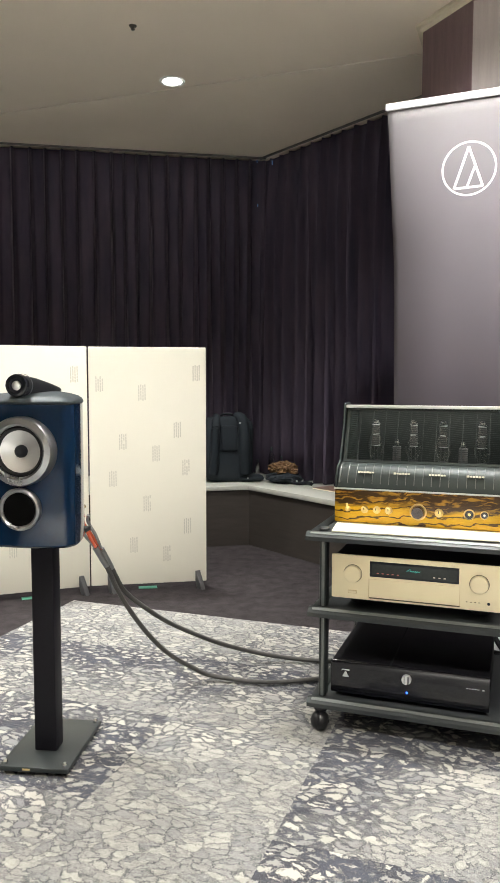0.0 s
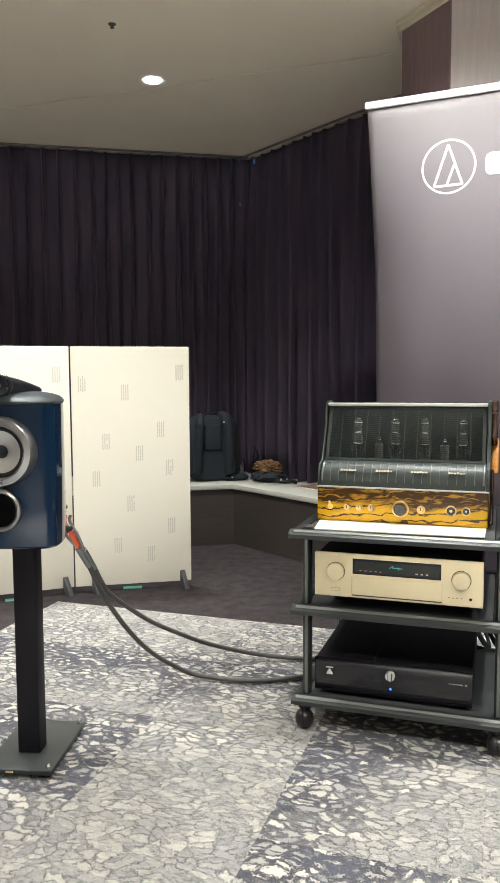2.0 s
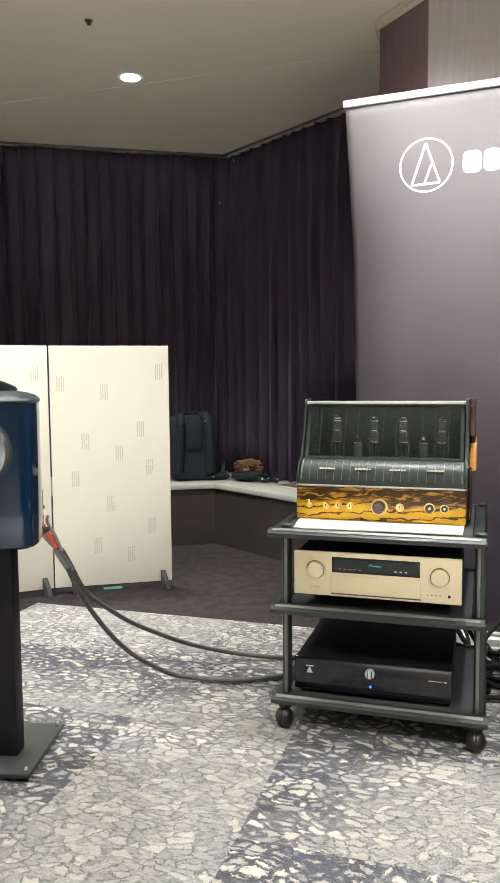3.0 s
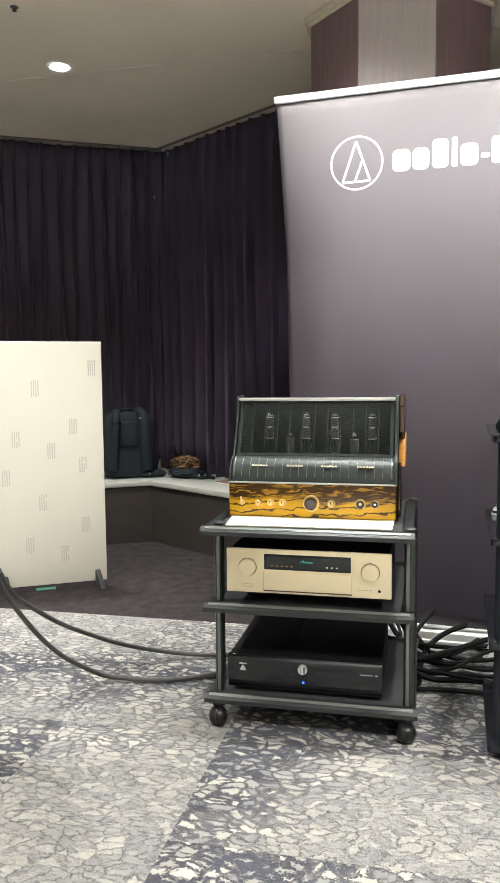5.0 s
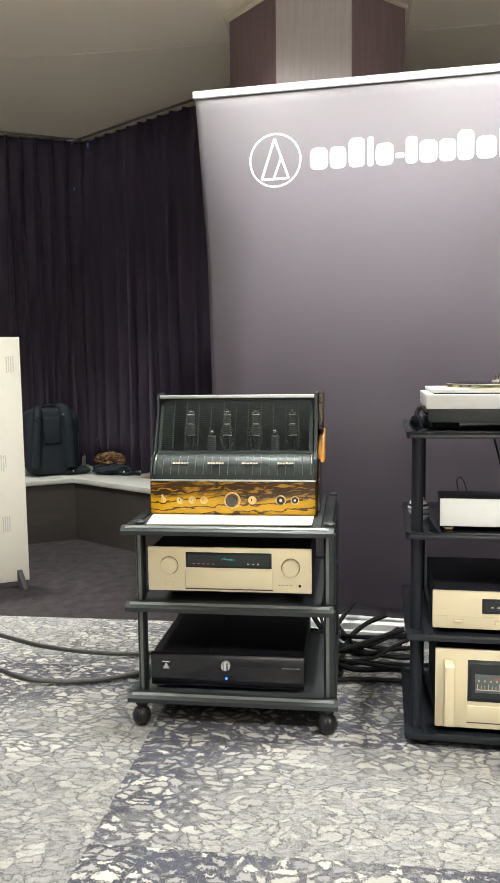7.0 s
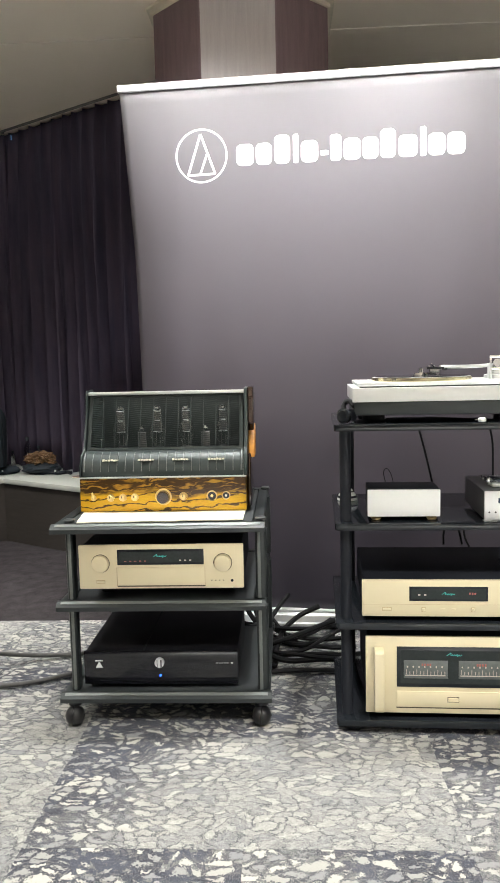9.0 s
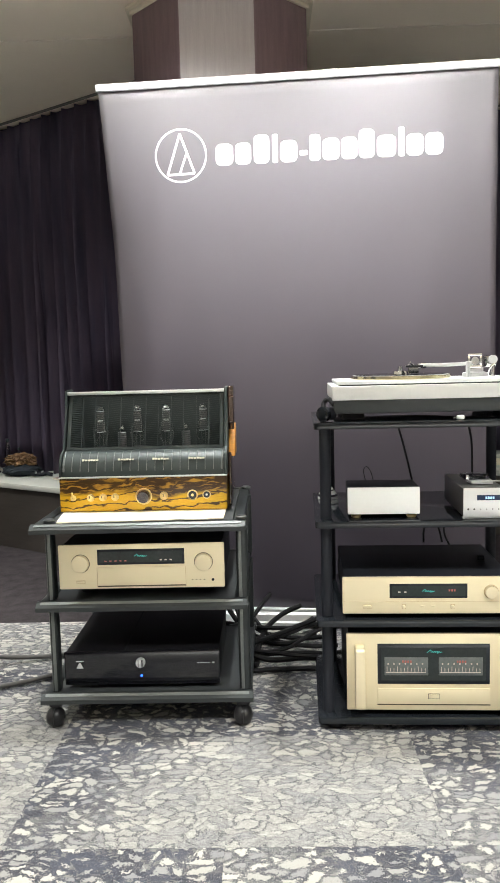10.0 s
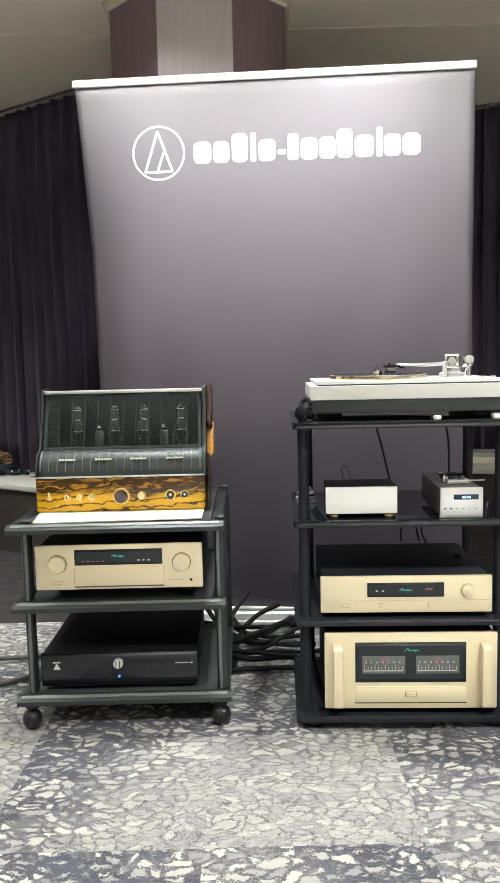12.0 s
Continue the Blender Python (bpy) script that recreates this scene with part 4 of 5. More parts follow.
# ---- champagne components ----
def component(name, m, width, height, depth, label, feet_h=0.022):
    """A hi-fi unit: its base at z 0, front face at y 0."""
    c = thing(name, m, label, "amplifier", "champagne hi-fi components")
    part("case", B_(0.006, width - 0.006, 0.0125, depth, feet_h, feet_h + height - 0.004, bev=0.003), "black_satin", c, "black metal case")
    fp = part("front_panel", B_(0, width, 0, 0.012, feet_h - 0.004, feet_h + height, bev=0.003), "champagne", c, "champagne aluminium front panel")
    for fx in (0.06, width - 0.06):
        for fy in (0.11, depth - 0.06):
            part("foot", lathe([(0, 0), (0.024, 0), (0.026, 0.004), (0.026, feet_h), (0, feet_h)], 20, pose(fx, fy, 0)), "rubber", c)
    return c, fp


def window(parent, x0, x1, z0, z1, label="smoked display window"):
    w = part("display", B_(x0, x1, -0.0015, 0.001, z0, z1, bev=0.0006), "black_gloss", parent, label)
    k = min(0.010, (z1 - z0) * 0.14)
    part("pane", B_(x0 + k, x1 - k, -0.0019, -0.0013, z0 + k, z1 - k), "smoked", w, "smoked inner pane")
    return w


def script(parent, x, z, w, h, y=-0.0026):
    """A maker's mark in cyan, drawn as one slanted wavy stroke."""
    pts = [(0.0, 0.1), (0.12, 0.6), (0.24, 1.0), (0.26, 0.2), (0.36, 0.5), (0.42, 0.1), (0.52, 0.5), (0.58, 0.1), (0.68, 0.55), (0.72, -0.2), (0.80, 0.5), (0.88, 0.1), (1.0, 0.4)]
    return part("script_mark", H_([(x + w * a + 0.15 * h * b, y, z + h * b) for a, b in pts], 0.0008, 6, 4), "cyan", parent, "small cyan maker's mark")


def bars(parent, name, material, x, z, n, w, h, gap, y=-0.0022):
    """Signs too small to read, as plain bars."""
    bm = bmesh.new()
    for k in range(n):
        box(bm, x + k * (w + gap), x + k * (w + gap) + w, y - 0.0004, y + 0.0004, z, z + h)
    return part(name, bm, material, parent, smooth=0)


pre, fp = component("preamplifier", on_rack_a(0.060, 0.018, MID_A - 0.0005), 0.465, 0.122, 0.40, "champagne preamplifier with two large knobs and a dark display", 0.040)
window(fp, 0.110, 0.354, 0.105, 0.149)
for gx in (0.1080, 0.3565):
    part("flap_edge", B_(gx - 0.0006, gx + 0.0006, -0.0022, 0.0004, 0.0455, 0.098), "champagne_dark", fp)
script(fp, 0.213, 0.1275, 0.036, 0.0075)
bars(fp, "indicator_bars", "red_led", 0.130, 0.115, 5, 0.006, 0.0022, 0.008)
bars(fp, "indicator_bars", "white_led", 0.285, 0.116, 3, 0.006, 0.003, 0.008)
part("flap", B_(0.109, 0.356, -0.002, 0.0005, 0.046, 0.098, bev=0.0008), "champagne", fp, "flush lower flap")
part("flap_groove", B_(0.108, 0.357, -0.0008, 0.0008, 0.042, 0.0455), "groove_shade", fp)
for kx in (0.062, 0.407):
    # dark ring on the panel stands in for the knob's shadow
    ring(fp, kx, 0.1095, 0.0245, 0.0262, 0.0012, 0, "groove_shade", "shade_ring", "dark ring round the knob in place of its shadow")
    knob(fp, kx, 0.1095, 0.024, 0.013, 0, "champagne", "knob", "large champagne knob")
part("key_recess", B_(0.0485, 0.0735, -0.0006, 0.001, 0.0520, 0.0615), "champagne_dark", fp)
part("power_key", B_(0.050, 0.072, -0.004, 0.001, 0.054, 0.060, bev=0.001), "champagne", fp, "small oblong key")
part("socket", C_((0.432, 0.001, 0.058), (0.432, -0.0012, 0.058), 0.004, seg=16), "black_gloss", fp, "small round socket")
bars(fp, "caption_bars", "groove_shade", 0.373, 0.058, 4, 0.004, 0.002, 0.007, y=-0.0005)

# black component on the bottom shelf
blk = thing("streamer", on_rack_a(0.052, 0.052, LOW_A - 0.002), "glossy black stereo component with a small silver knob and blue lamp", "amplifier")
part("case", B_(0.002, 0.446, 0.011, 0.40, 0.014, 0.107, bev=0.003), "ink_case", blk, "black metal case")
bf = part("front_panel", B_(0, 0.448, 0, 0.0105, 0.012, 0.110, bev=0.003), "piano_black", blk, "glossy black front panel")
part("cover_ridge", B_(0.17, 0.175, 0.012, 0.39, 0.1075, 0.1085), "ink_case", blk)
for fx in (0.05, 0.398):
    for fy in (0.05, 0.35):
        part("foot", C_((fx, fy, 0), (fx, fy, 0.014), 0.022), "rubber", blk)
k_ = knob(bf, 0.222, 0.079, 0.0135, 0.014, 0, "silver", "knob", "small silver knob")
for s in (-1, 1):
    part("grip", B_(0.222 + s * 0.005 - 0.0012, 0.222 + s * 0.006 + 0.0015, -0.0155, -0.0135, 0.068, 0.090), "grey_plastic", k_)
part("lamp", C_((0.223, 0.0005, 0.0385), (0.223, -0.0016, 0.0385), 0.0032, seg=14), "blue_led", bf, "blue indicator lamp")
bm = P_([(0.035, 0.062), (0.055, 0.062), (0.047, 0.078), (0.043, 0.078)], -0.0008, 0.0005, axis="y")
box(bm, 0.034, 0.056, -0.0008, 0.0005, 0.081, 0.0845)
part("badge_mark", bm, "silver", bf, "small silver maker's mark", smooth=0)
bars(bf, "caption_bars", "silver", 0.385, 0.074, 5, 0.006, 0.0015, 0.0015, y=-0.0006)
part("caption_dot", B_(0.428, 0.434, -0.001, 0.0004, 0.073, 0.0765), "silver", bf)

# ---- black rack ----
RACK_B = pose(0.779, 2.431, 0, 0, 0, -18.0)
TIERS_B = (0.857, 0.590, 0.316, 0.040)
rackb = thing("rack", RACK_B, "four-tier black metal and glass-smooth hi-fi rack", "rack")


def on_rack_b(x, y, z, turn=0):
    return RACK_B @ pose(x, y, z, 0, 0, turn)


WB, DB = 0.60, 0.46
for z in TIERS_B:
    bm = B_(0, WB, 0, DB, z - 0.018, z)
    bmesh.ops.bevel(bm, geom=[e for e in bm.edges if abs(e.verts[0].co.z - e.verts[1].co.z) > 0.005], offset=0.012, segments=4, affect="EDGES", profile=0.5)
    bevel_all(bm, 0.0018, 2, 60)
    part("shelf", bm, "black_gloss", rackb, "black shelf with rounded corners")
for x, y in ((0.030, 0.05), (WB - 0.037, 0.05), (0.055, DB - 0.05), (WB - 0.037, DB - 0.05)):
    for z0, z1 in zip(TIERS_B[1:], TIERS_B):
        part("post", C_((x, y, z0 + 0.0004), (x, y, z1 - 0.0184), 0.0155, seg=28), "black_satin", rackb, "round black post")
for x, y in ((0.05, 0.04), (WB - 0.05, 0.04), (0.05, DB - 0.05), (WB - 0.05, DB - 0.05)):
    part("foot", lathe([(0, 0), (0.018, 0), (0.022, 0.006), (0.022, 0.0215), (0, 0.0215)], 20, pose(x, y, 0)), "rubber", rackb)

tuner, fp = component("preamplifier", on_rack_b(0.071, 0.016, TIERS_B[2] + 0.0005), 0.465, 0.098, 0.38, "slim champagne preamplifier with small display and one knob", 0.018)
window(fp, 0.127, 0.335, 0.058, 0.098)
script(fp, 0.213, 0.0755, 0.034, 0.0075)
bars(fp, "indicator_bars", "red_led", 0.285, 0.077, 3, 0.004, 0.005, 0.003)
bars(fp, "indicator_bars", "white_led", 0.150, 0.074, 2, 0.006, 0.003, 0.010)
# a paler ring, again in place of the knob's shadow
ring(fp, 0.398, 0.075, 0.0175, 0.0195, 0.0012, 0, "champagne_dark", "shade_ring", "dark ring round the knob in place of its shadow")
knob(fp, 0.398, 0.075, 0.017, 0.012, 0, "champagne", "knob", "champagne knob")
part("key_recess", B_(0.0545, 0.0795, -0.0006, 0.001, 0.0295, 0.0400), "champagne_dark", fp)
part("power_key", B_(0.056, 0.078, -0.004, 0.001, 0.032, 0.0385, bev=0.001), "champagne", fp, "small oblong key")
for kx in (0.165, 0.296):
    part("key_recess", B_(kx - 0.0056, kx + 0.0056, -0.0006, 0.001, 0.0285, 0.0407), "champagne_dark", fp)
    part("key", B_(kx - 0.0045, kx + 0.0045, -0.006, 0.001, 0.0300, 0.0395, bev=0.0025), "champagne", fp, "small square key")
for kx in (0.216, 0.245):
    part("key", B_(kx - 0.006, kx + 0.006, -0.0018, 0.001, 0.034, 0.0375, bev=0.0008), "champagne", fp)
part("panel_line", B_(0.002, 0.463, -0.0006, 0.0006, 0.048, 0.0488), "champagne_dark", fp)

pw, fp = component("power_amplifier", on_rack_b(0.080, 0.016, TIERS_B[3] + 0.0005), 0.472, 0.214, 0.40, "large champagne power amplifier with two meters and side handles", 0.020)
win = window(fp, 0.084, 0.387, 0.092, 0.206)
for mx in (0.103, 0.250):
    mf = part("meter", B_(mx, mx + 0.118, -0.0024, -0.0014, 0.117, 0.168, bev=0.0004), "hazy_meter_face", win, "dim bar meter")
    for k in range(12):
        part("tick", B_(mx + 0.006 + 0.0094 * k, mx + 0.0075 + 0.0094 * k, -0.0030, -0.0023, 0.128, 0.137 + 0.005 * (k % 3 == 0)), "white_led", mf, smooth=0)
    bars(mf, "level_bar", "white_led", mx + 0.004, 0.1245, 1, 0.108, 0.0022, 0.0, y=-0.0027)
    bars(mf, "scale_digits", "white_led", mx + 0.008, 0.1475, 7, 0.0035, 0.0045, 0.0120, y=-0.0027)
    bars(mf, "digit_bars", "red_led", mx + 0.048, 0.153, 4, 0.0042, 0.0062, 0.0028, y=-0.0027)
script(win, 0.218, 0.181, 0.040, 0.0085)
part("lower_plate", B_(0.084, 0.388, -0.003, 0.0005, 0.035, 0.080, bev=0.001), "champagne", fp, "raised lower plate")
# dark strip painted below the raised plate as its shadow
part("plate_shadow", B_(0.083, 0.389, -0.0006, 0.0006, 0.031, 0.0347), "groove_shade", fp)
part("key_recess", B_(0.2205, 0.2515, -0.0036, -0.002, 0.0505, 0.0655), "groove_shade", fp)
part("power_key", B_(0.222, 0.250, -0.008, -0.002, 0.053, 0.064, bev=0.001), "champagne", fp, "oblong power key")
for hx in (0.022, 0.424):
    hd = part("handle", bevel_all(P_([(0.0, 0.026), (-0.026, 0.028), (-0.034, 0.034), (-0.034, 0.196), (-0.026, 0.203), (0.0, 0.205)], hx, hx + 0.026, axis="x"), 0.003), "champagne", fp, "thick champagne handle")
    for hz_ in (0.040, 0.190):
        part("bolt", C_((hx + 0.013, -0.031, hz_), (hx + 0.013, -0.0325, hz_), 0.0035, seg=12), "champagne_dark", hd)

# ---- turntable on the black rack ----
tt = thing("turntable", on_rack_b(0.051, 0.040, TIERS_B[0] + 0.0060), "white and black turntable with a silver tonearm on the top shelf", "turntable")
TW, TD = 0.53, 0.37
part("lower_plinth", B_(0.004, TW - 0.004, 0.004, TD - 0.004, 0.014, 0.0500, bev=0.003), "slate_plinth", tt, "dark lower plinth")
part("upper_plinth", bevel_all(P_([(0.0, 0.0), (TW, 0.0), (TW, TD), (0.0, TD)], 0.0503, 0.088), 0.0015, 2), "white_gloss", tt, "white upper plinth")
# dark slab fills the gap below the deck in place of its shade
part("shadow_gap", B_(0.022, TW - 0.022, 0.020, TD - 0.020, 0.0882, 0.0915), "slate_plinth", tt, "dark spacer under the deck, for the gap's shade")
part("deck", B_(0.014, TW - 0.014, 0.012, TD - 0.014, 0.0917, 0.101, bev=0.0015), "white_gloss", tt, "white deck over a thin shadow gap")
for fx in (0.06, TW - 0.06):
    for fy in (0.06, TD - 0.06):
        part("foot", lathe([(0, -0.0055), (0.028, -0.0055), (0.032, -0.001), (0.030, 0.0138), (0, 0.0138)], 24, pose(fx, fy, 0)), "rubber", tt)
pl = part("platter", lathe([(0, 0.1015), (0.138, 0.1015), (0.140, 0.104), (0.140, 0.110), (0.137, 0.112), (0, 0.112)], 64, pose(0.205, 0.185, 0)), "silver", tt, "polished metal platter")
part("platter_rim", lathe([(0.1402, 0.1015), (0.1425, 0.103), (0.1425, 0.1105), (0.1402, 0.1115)], 64, pose(0.205, 0.185, 0)), "gold_mirror", pl, "brass-coloured rim")
part("mat", lathe([(0.004, 0.1125), (0.132, 0.1125), (0.133, 0.1135), (0.132, 0.1145), (0.05, 0.1142), (0.004, 0.1145)], 64, pose(0.205, 0.185, 0)), "black_gloss", tt, "dark record on the platter")
part("clamp", lathe([(0, 0.136), (0.006, 0.136), (0.007, 0.124), (0.022, 0.122), (0.024, 0.115), (0, 0.115)], 24, pose(0.205, 0.185, 0)), "chrome", tt, "chrome record clamp")
arm = part("arm_base", lathe([(0, 0.1012), (0.036, 0.1012), (0.036, 0.112), (0.024, 0.116), (0.024, 0.128), (0, 0.128)], 28, pose(0.425, 0.215, 0)), "silver", tt, "silver tonearm base")
part("arm_tube", H_([(0.425, 0.215, 0.141), (0.36, 0.175, 0.138), (0.30, 0.138, 0.138), (0.265, 0.135, 0.138), (0.25, 0.14, 0.137)], 0.0055, 10, 6), "silver", arm, "silver curved arm tube")
part("bearing_housing", C_((0.425, 0.215, 0.128), (0.425, 0.215, 0.150), 0.016, seg=24), "chrome", arm, "chrome bearing housing")
bm = B_(0.398, 0.440, 0.186, 0.192, 0.126, 0.134, bev=0.002)
box(bm, 0.398, 0.440, 0.186, 0.192, 0.160, 0.168, bev=0.002)
box(bm, 0.398, 0.406, 0.186, 0.192, 0.132, 0.162, bev=0.002)
box(bm, 0.432, 0.440, 0.186, 0.192, 0.132, 0.162, bev=0.002)
part("bearing_frame", bm, "chrome", arm, "square silver frame round the bearing")
part("bearing_cap", C_((0.419, 0.184, 0.147), (0.419, 0.196, 0.147), 0.011, seg=24), "chrome", arm)
part("counterweight", C_((0.452, 0.222, 0.144), (0.482, 0.236, 0.144), 0.017, seg=24), "chrome", arm, "round counterweight")
part("anti_skate_post", C_((0.470, 0.19, 0.1012), (0.470, 0.19, 0.160), 0.006, seg=14), "chrome", arm)
part("anti_skate_dial", C_((0.470, 0.182, 0.150), (0.470, 0.198, 0.150), 0.012, seg=20), "silver", arm)
part("lift_lever", H_([(0.452, 0.17, 0.104), (0.456, 0.165, 0.125), (0.466, 0.155, 0.138)], 0.0024, 8, 4), "chrome", arm)
part("arm_rest", B_(0.395, 0.402, 0.17, 0.20, 0.1012, 0.146, bev=0.002), "silver", arm)
hs = part("headshell", B_(0.214, 0.262, 0.126, 0.150, 0.133, 0.139, bev=0.002), "black_metal", arm, "dark headshell")
for sx_ in (0.222, 0.234, 0.250):
    part("screw", C_((sx_, 0.131, 0.139), (sx_, 0.131, 0.1435), 0.003, seg=12), "chrome", hs)
part("collar", C_((0.258, 0.139, 0.1375), (0.272, 0.137, 0.1375), 0.0075, seg=16), "chrome", hs)
part("cartridge", B_(0.222, 0.250, 0.128, 0.146, 0.1165, 0.133, bev=0.002), "trim_ring", hs, "small cartridge under the headshell")
part("finger_lift", H_([(0.236, 0.129, 0.138), (0.228, 0.118, 0.142), (0.224, 0.112, 0.148)], 0.0016, 6, 4), "chrome", hs)
for kx, ky in ((0.475, 0.05), (0.500, 0.05)):
    part("button", C_((kx, ky, 0.101), (kx, ky, 0.1055), 0.008, seg=18), "silver", tt)

# loose black clamp on the shelf edge
cl = thing("record_weight", on_rack_b(0.042, 0.05, TIERS_B[0] + 0.0210, -38), "black knurled record weight lying on its side at the shelf corner", "record weight")
part("barrel", lathe([(0, -0.018), (0.015, -0.018), (0.0175, -0.012), (0.0175, 0.020), (0, 0.020)], 24, FRONT), "black_satin", cl)
part("rim", lathe([(0.0165, 0.016), (0.0205, 0.018), (0.0205, 0.029), (0.015, 0.031), (0.0, 0.026)], 28, FRONT), "black_gloss", cl, "glossy black rim")
part("strap", H_([(-0.018, 0.0, 0.008), (-0.024, 0.010, 0.028), (-0.010, 0.014, 0.038), (0.010, 0.010, 0.024)], 0.007, 8, 5), "rubber", cl)
# white plastic plug on the shelf edge, and a white card
pg = thing("plug", on_rack_b(0.385, 0.012, TIERS_B[0] + 0.001, 20), "small white plastic plug lying on the shelf edge", "plug")
part("body", B_(-0.010, 0.010, -0.007, 0.007, 0, 0.012, bev=0.004), "white_gloss", pg)
part("pin", C_((-0.013, 0, 0.006), (-0.021, 0, 0.006), 0.0025, seg=10), "chrome", pg)
whole("card", B_(0, 0.055, 0, 0.05, 0, 0.012, bev=0.002), "white_gloss", "small white box on the rack's top shelf", "box", m=on_rack_b(0.535, 0.012, TIERS_B[0] + 0.0005))

# ---- small units on the second shelf ----
ph = thing("phono_stage", on_rack_b(0.089, 0.036, TIERS_B[1] + 0.0005), "small white-fronted phono stage on brass feet", "phono stage")
part("case", B_(0.002, 0.192, 0.008, 0.115, 0.010, 0.088, bev=0.002), "black_satin", ph, "black case")
part("front_panel", B_(0, 0.194, 0, 0.0075, 0.012, 0.0855, bev=0.0015), "white_gloss", ph, "white front panel")
for fx in (0.024, 0.174):
    for fy in (0.02, 0.09):
        part("foot", lathe([(0, 0), (0.011, 0), (0.014, 0.003), (0.014, 0.007), (0.011, 0.0098), (0, 0.0098)], 20, pose(fx, fy, 0)), "brass", ph, "turned brass foot")
bars(ph, "caption_bars", "grey_plastic", 0.135, 0.0885, 3, 0.012, 0.0008, 0.003, y=0.09)

dac = thing("converter", on_rack_b(0.395, 0.020, TIERS_B[1] + 0.0005), "silver digital converter with a blue display", "converter")
part("case", B_(0.0015, 0.113, 0.006, 0.275, 0.004, 0.081, bev=0.003), "converter_case", dac, "grey metal case")
df = part("front_panel", B_(0, 0.1145, 0, 0.0055, 0.003, 0.083, bev=0.002), "silver", dac, "silver front panel")
ds = part("display", B_(0.036, 0.102, -0.001, 0.0005, 0.050, 0.064, bev=0.0004), "blue_screen", df, "small blue display")
bars(ds, "digit_bars", "ice", 0.058, 0.0535, 4, 0.0045, 0.0065, 0.0016, y=-0.0013)
for k in range(6):
    part("key", C_((0.013 + 0.016 * k, 0.0005, 0.026), (0.013 + 0.016 * k, -0.0012, 0.026), 0.0016 + 0.001 * (k < 2), seg=10), "grey_plastic", df)
part("foot_strip", B_(0.0, 0.1145, 0.004, 0.02, 0.0, 0.0028), "rail", dac)
cs = thing("cartridge_case", on_rack_b(0.428, 0.075, TIERS_B[1] + 0.0835, 4), "clear plastic cartridge cases stacked on the converter", "case")
part("base", B_(0, 0.060, 0, 0.045, 0.0005, 0.011, bev=0.002), "silver", cs)
part("lid", B_(-0.012, 0.052, 0.012, 0.075, 0.0115, 0.024, bev=0.002), "clear", cs, "clear plastic lid")
part("insert", B_(0.004, 0.038, 0.02, 0.060, 0.013, 0.0195, bev=0.001), "black_satin", cs)
part("clip", B_(-0.011, -0.004, 0.010, 0.018, 0.008, 0.026, bev=0.001), "chrome", cs)
part("lever", H_([(0.055, 0.01, 0.008), (0.085, 0.0, 0.009), (0.10, -0.002, 0.010)], 0.002, 6, 3), "silver", cs)
pn = thing("plug", on_rack_b(0.533, 0.07, TIERS_B[1] + 0.0005), "small clear plug standing beside the converter", "plug")
part("body", C_((0, 0, 0), (0, 0, 0.022), 0.006, 0.004, 12), "clear", pn)
part("tip", C_((0, 0, 0.022), (0, 0, 0.032), 0.003, 0.002, 10), "chrome", pn)

ms = thing("cleaning_brush", on_rack_b(0.046, 0.36, TIERS_B[1] + 0.0005, 10), "white rounded brush with black stripes on the shelf", "brush")
part("shell", lathe([(0, 0.040), (0.009, 0.038), (0.016, 0.032), (0.024, 0.020), (0.031, 0.008), (0.032, 0.0), (0, 0.0)], 28), "white_gloss", ms)
for zz, r0, r1, hh in ((0.0075, 0.0312, 0.0276, 0.006), (0.025, 0.0212, 0.0188, 0.003)):
    part("stripe", lathe([(r0 - 0.003, zz), (r0 + 0.0006, zz), (r1 + 0.0006, zz + hh), (r1 - 0.003, zz + hh)], 28), "black_satin", ms)

# ---- loudspeaker and stand ----
SPK = pose(-0.66, 2.30, 0, 0, 0, -4)
stand = thing("speaker_stand", pose(-0.663, 2.475, 0, 0, 0, -2), "black metal loudspeaker stand with a square column and flat base", "speaker stand")
bp = part("base_plate", B_(-0.095, 0.091, -0.115, 0.172, 0.010, 0.024, bev=0.003), "gunmetal", stand, "flat dark grey base plate")
for sx in (-0.082, 0.078):
    for sy in (-0.10, 0.155):
        part("spike", lathe([(0, 0), (0.003, 0.001), (0.007, 0.010), (0.007, 0.030), (0.004, 0.034), (0, 0.034)], 14, pose(sx, sy, 0)), "chrome", bp, "chrome levelling spike")
part("badge", B_(-0.030, -0.010, -0.1155, -0.1145, 0.015, 0.020), "brass", bp)
part("column", B_(-0.032, 0.0285, -0.026, 0.026, 0.0242, 0.600, bev=0.003), "stand_black", stand)
part("cable_channel", B_(-0.012, 0.012, 0.0262, 0.036, 0.03, 0.595, bev=0.002), "black_satin", stand)
part("top_plate", B_(-0.085, 0.085, -0.09, 0.12, 0.6002, 0.612, bev=0.002), "black_metal", stand)

spk = thing("loudspeaker", SPK @ pose(0, 0, 0.6125), "glossy midnight-blue bookshelf loudspeaker on its stand", "loudspeaker")


def outline(n=26):
    """The cabinet in plan: bowed front, rounded shoulders, sides drawn in to a narrow back."""
    half = [(0.104 * k / 8, -0.014 * (1 - (k / 8) ** 2)) for k in range(9)]
    half += [(0.112, 0.003), (0.118, 0.010), (0.1215, 0.020)]
    for k in range(n + 1):
        y = 0.03 + 0.295 * k / n
        half.append((0.1235 * (1 - ((y - 0.03) / 0.315) ** 1.75) + 0.002, y))
    half += [(half[-1][0] * 0.5, 0.328)]
    return half + [(-x, y) for x, y in half[:0:-1]]


SHAPE = outline()


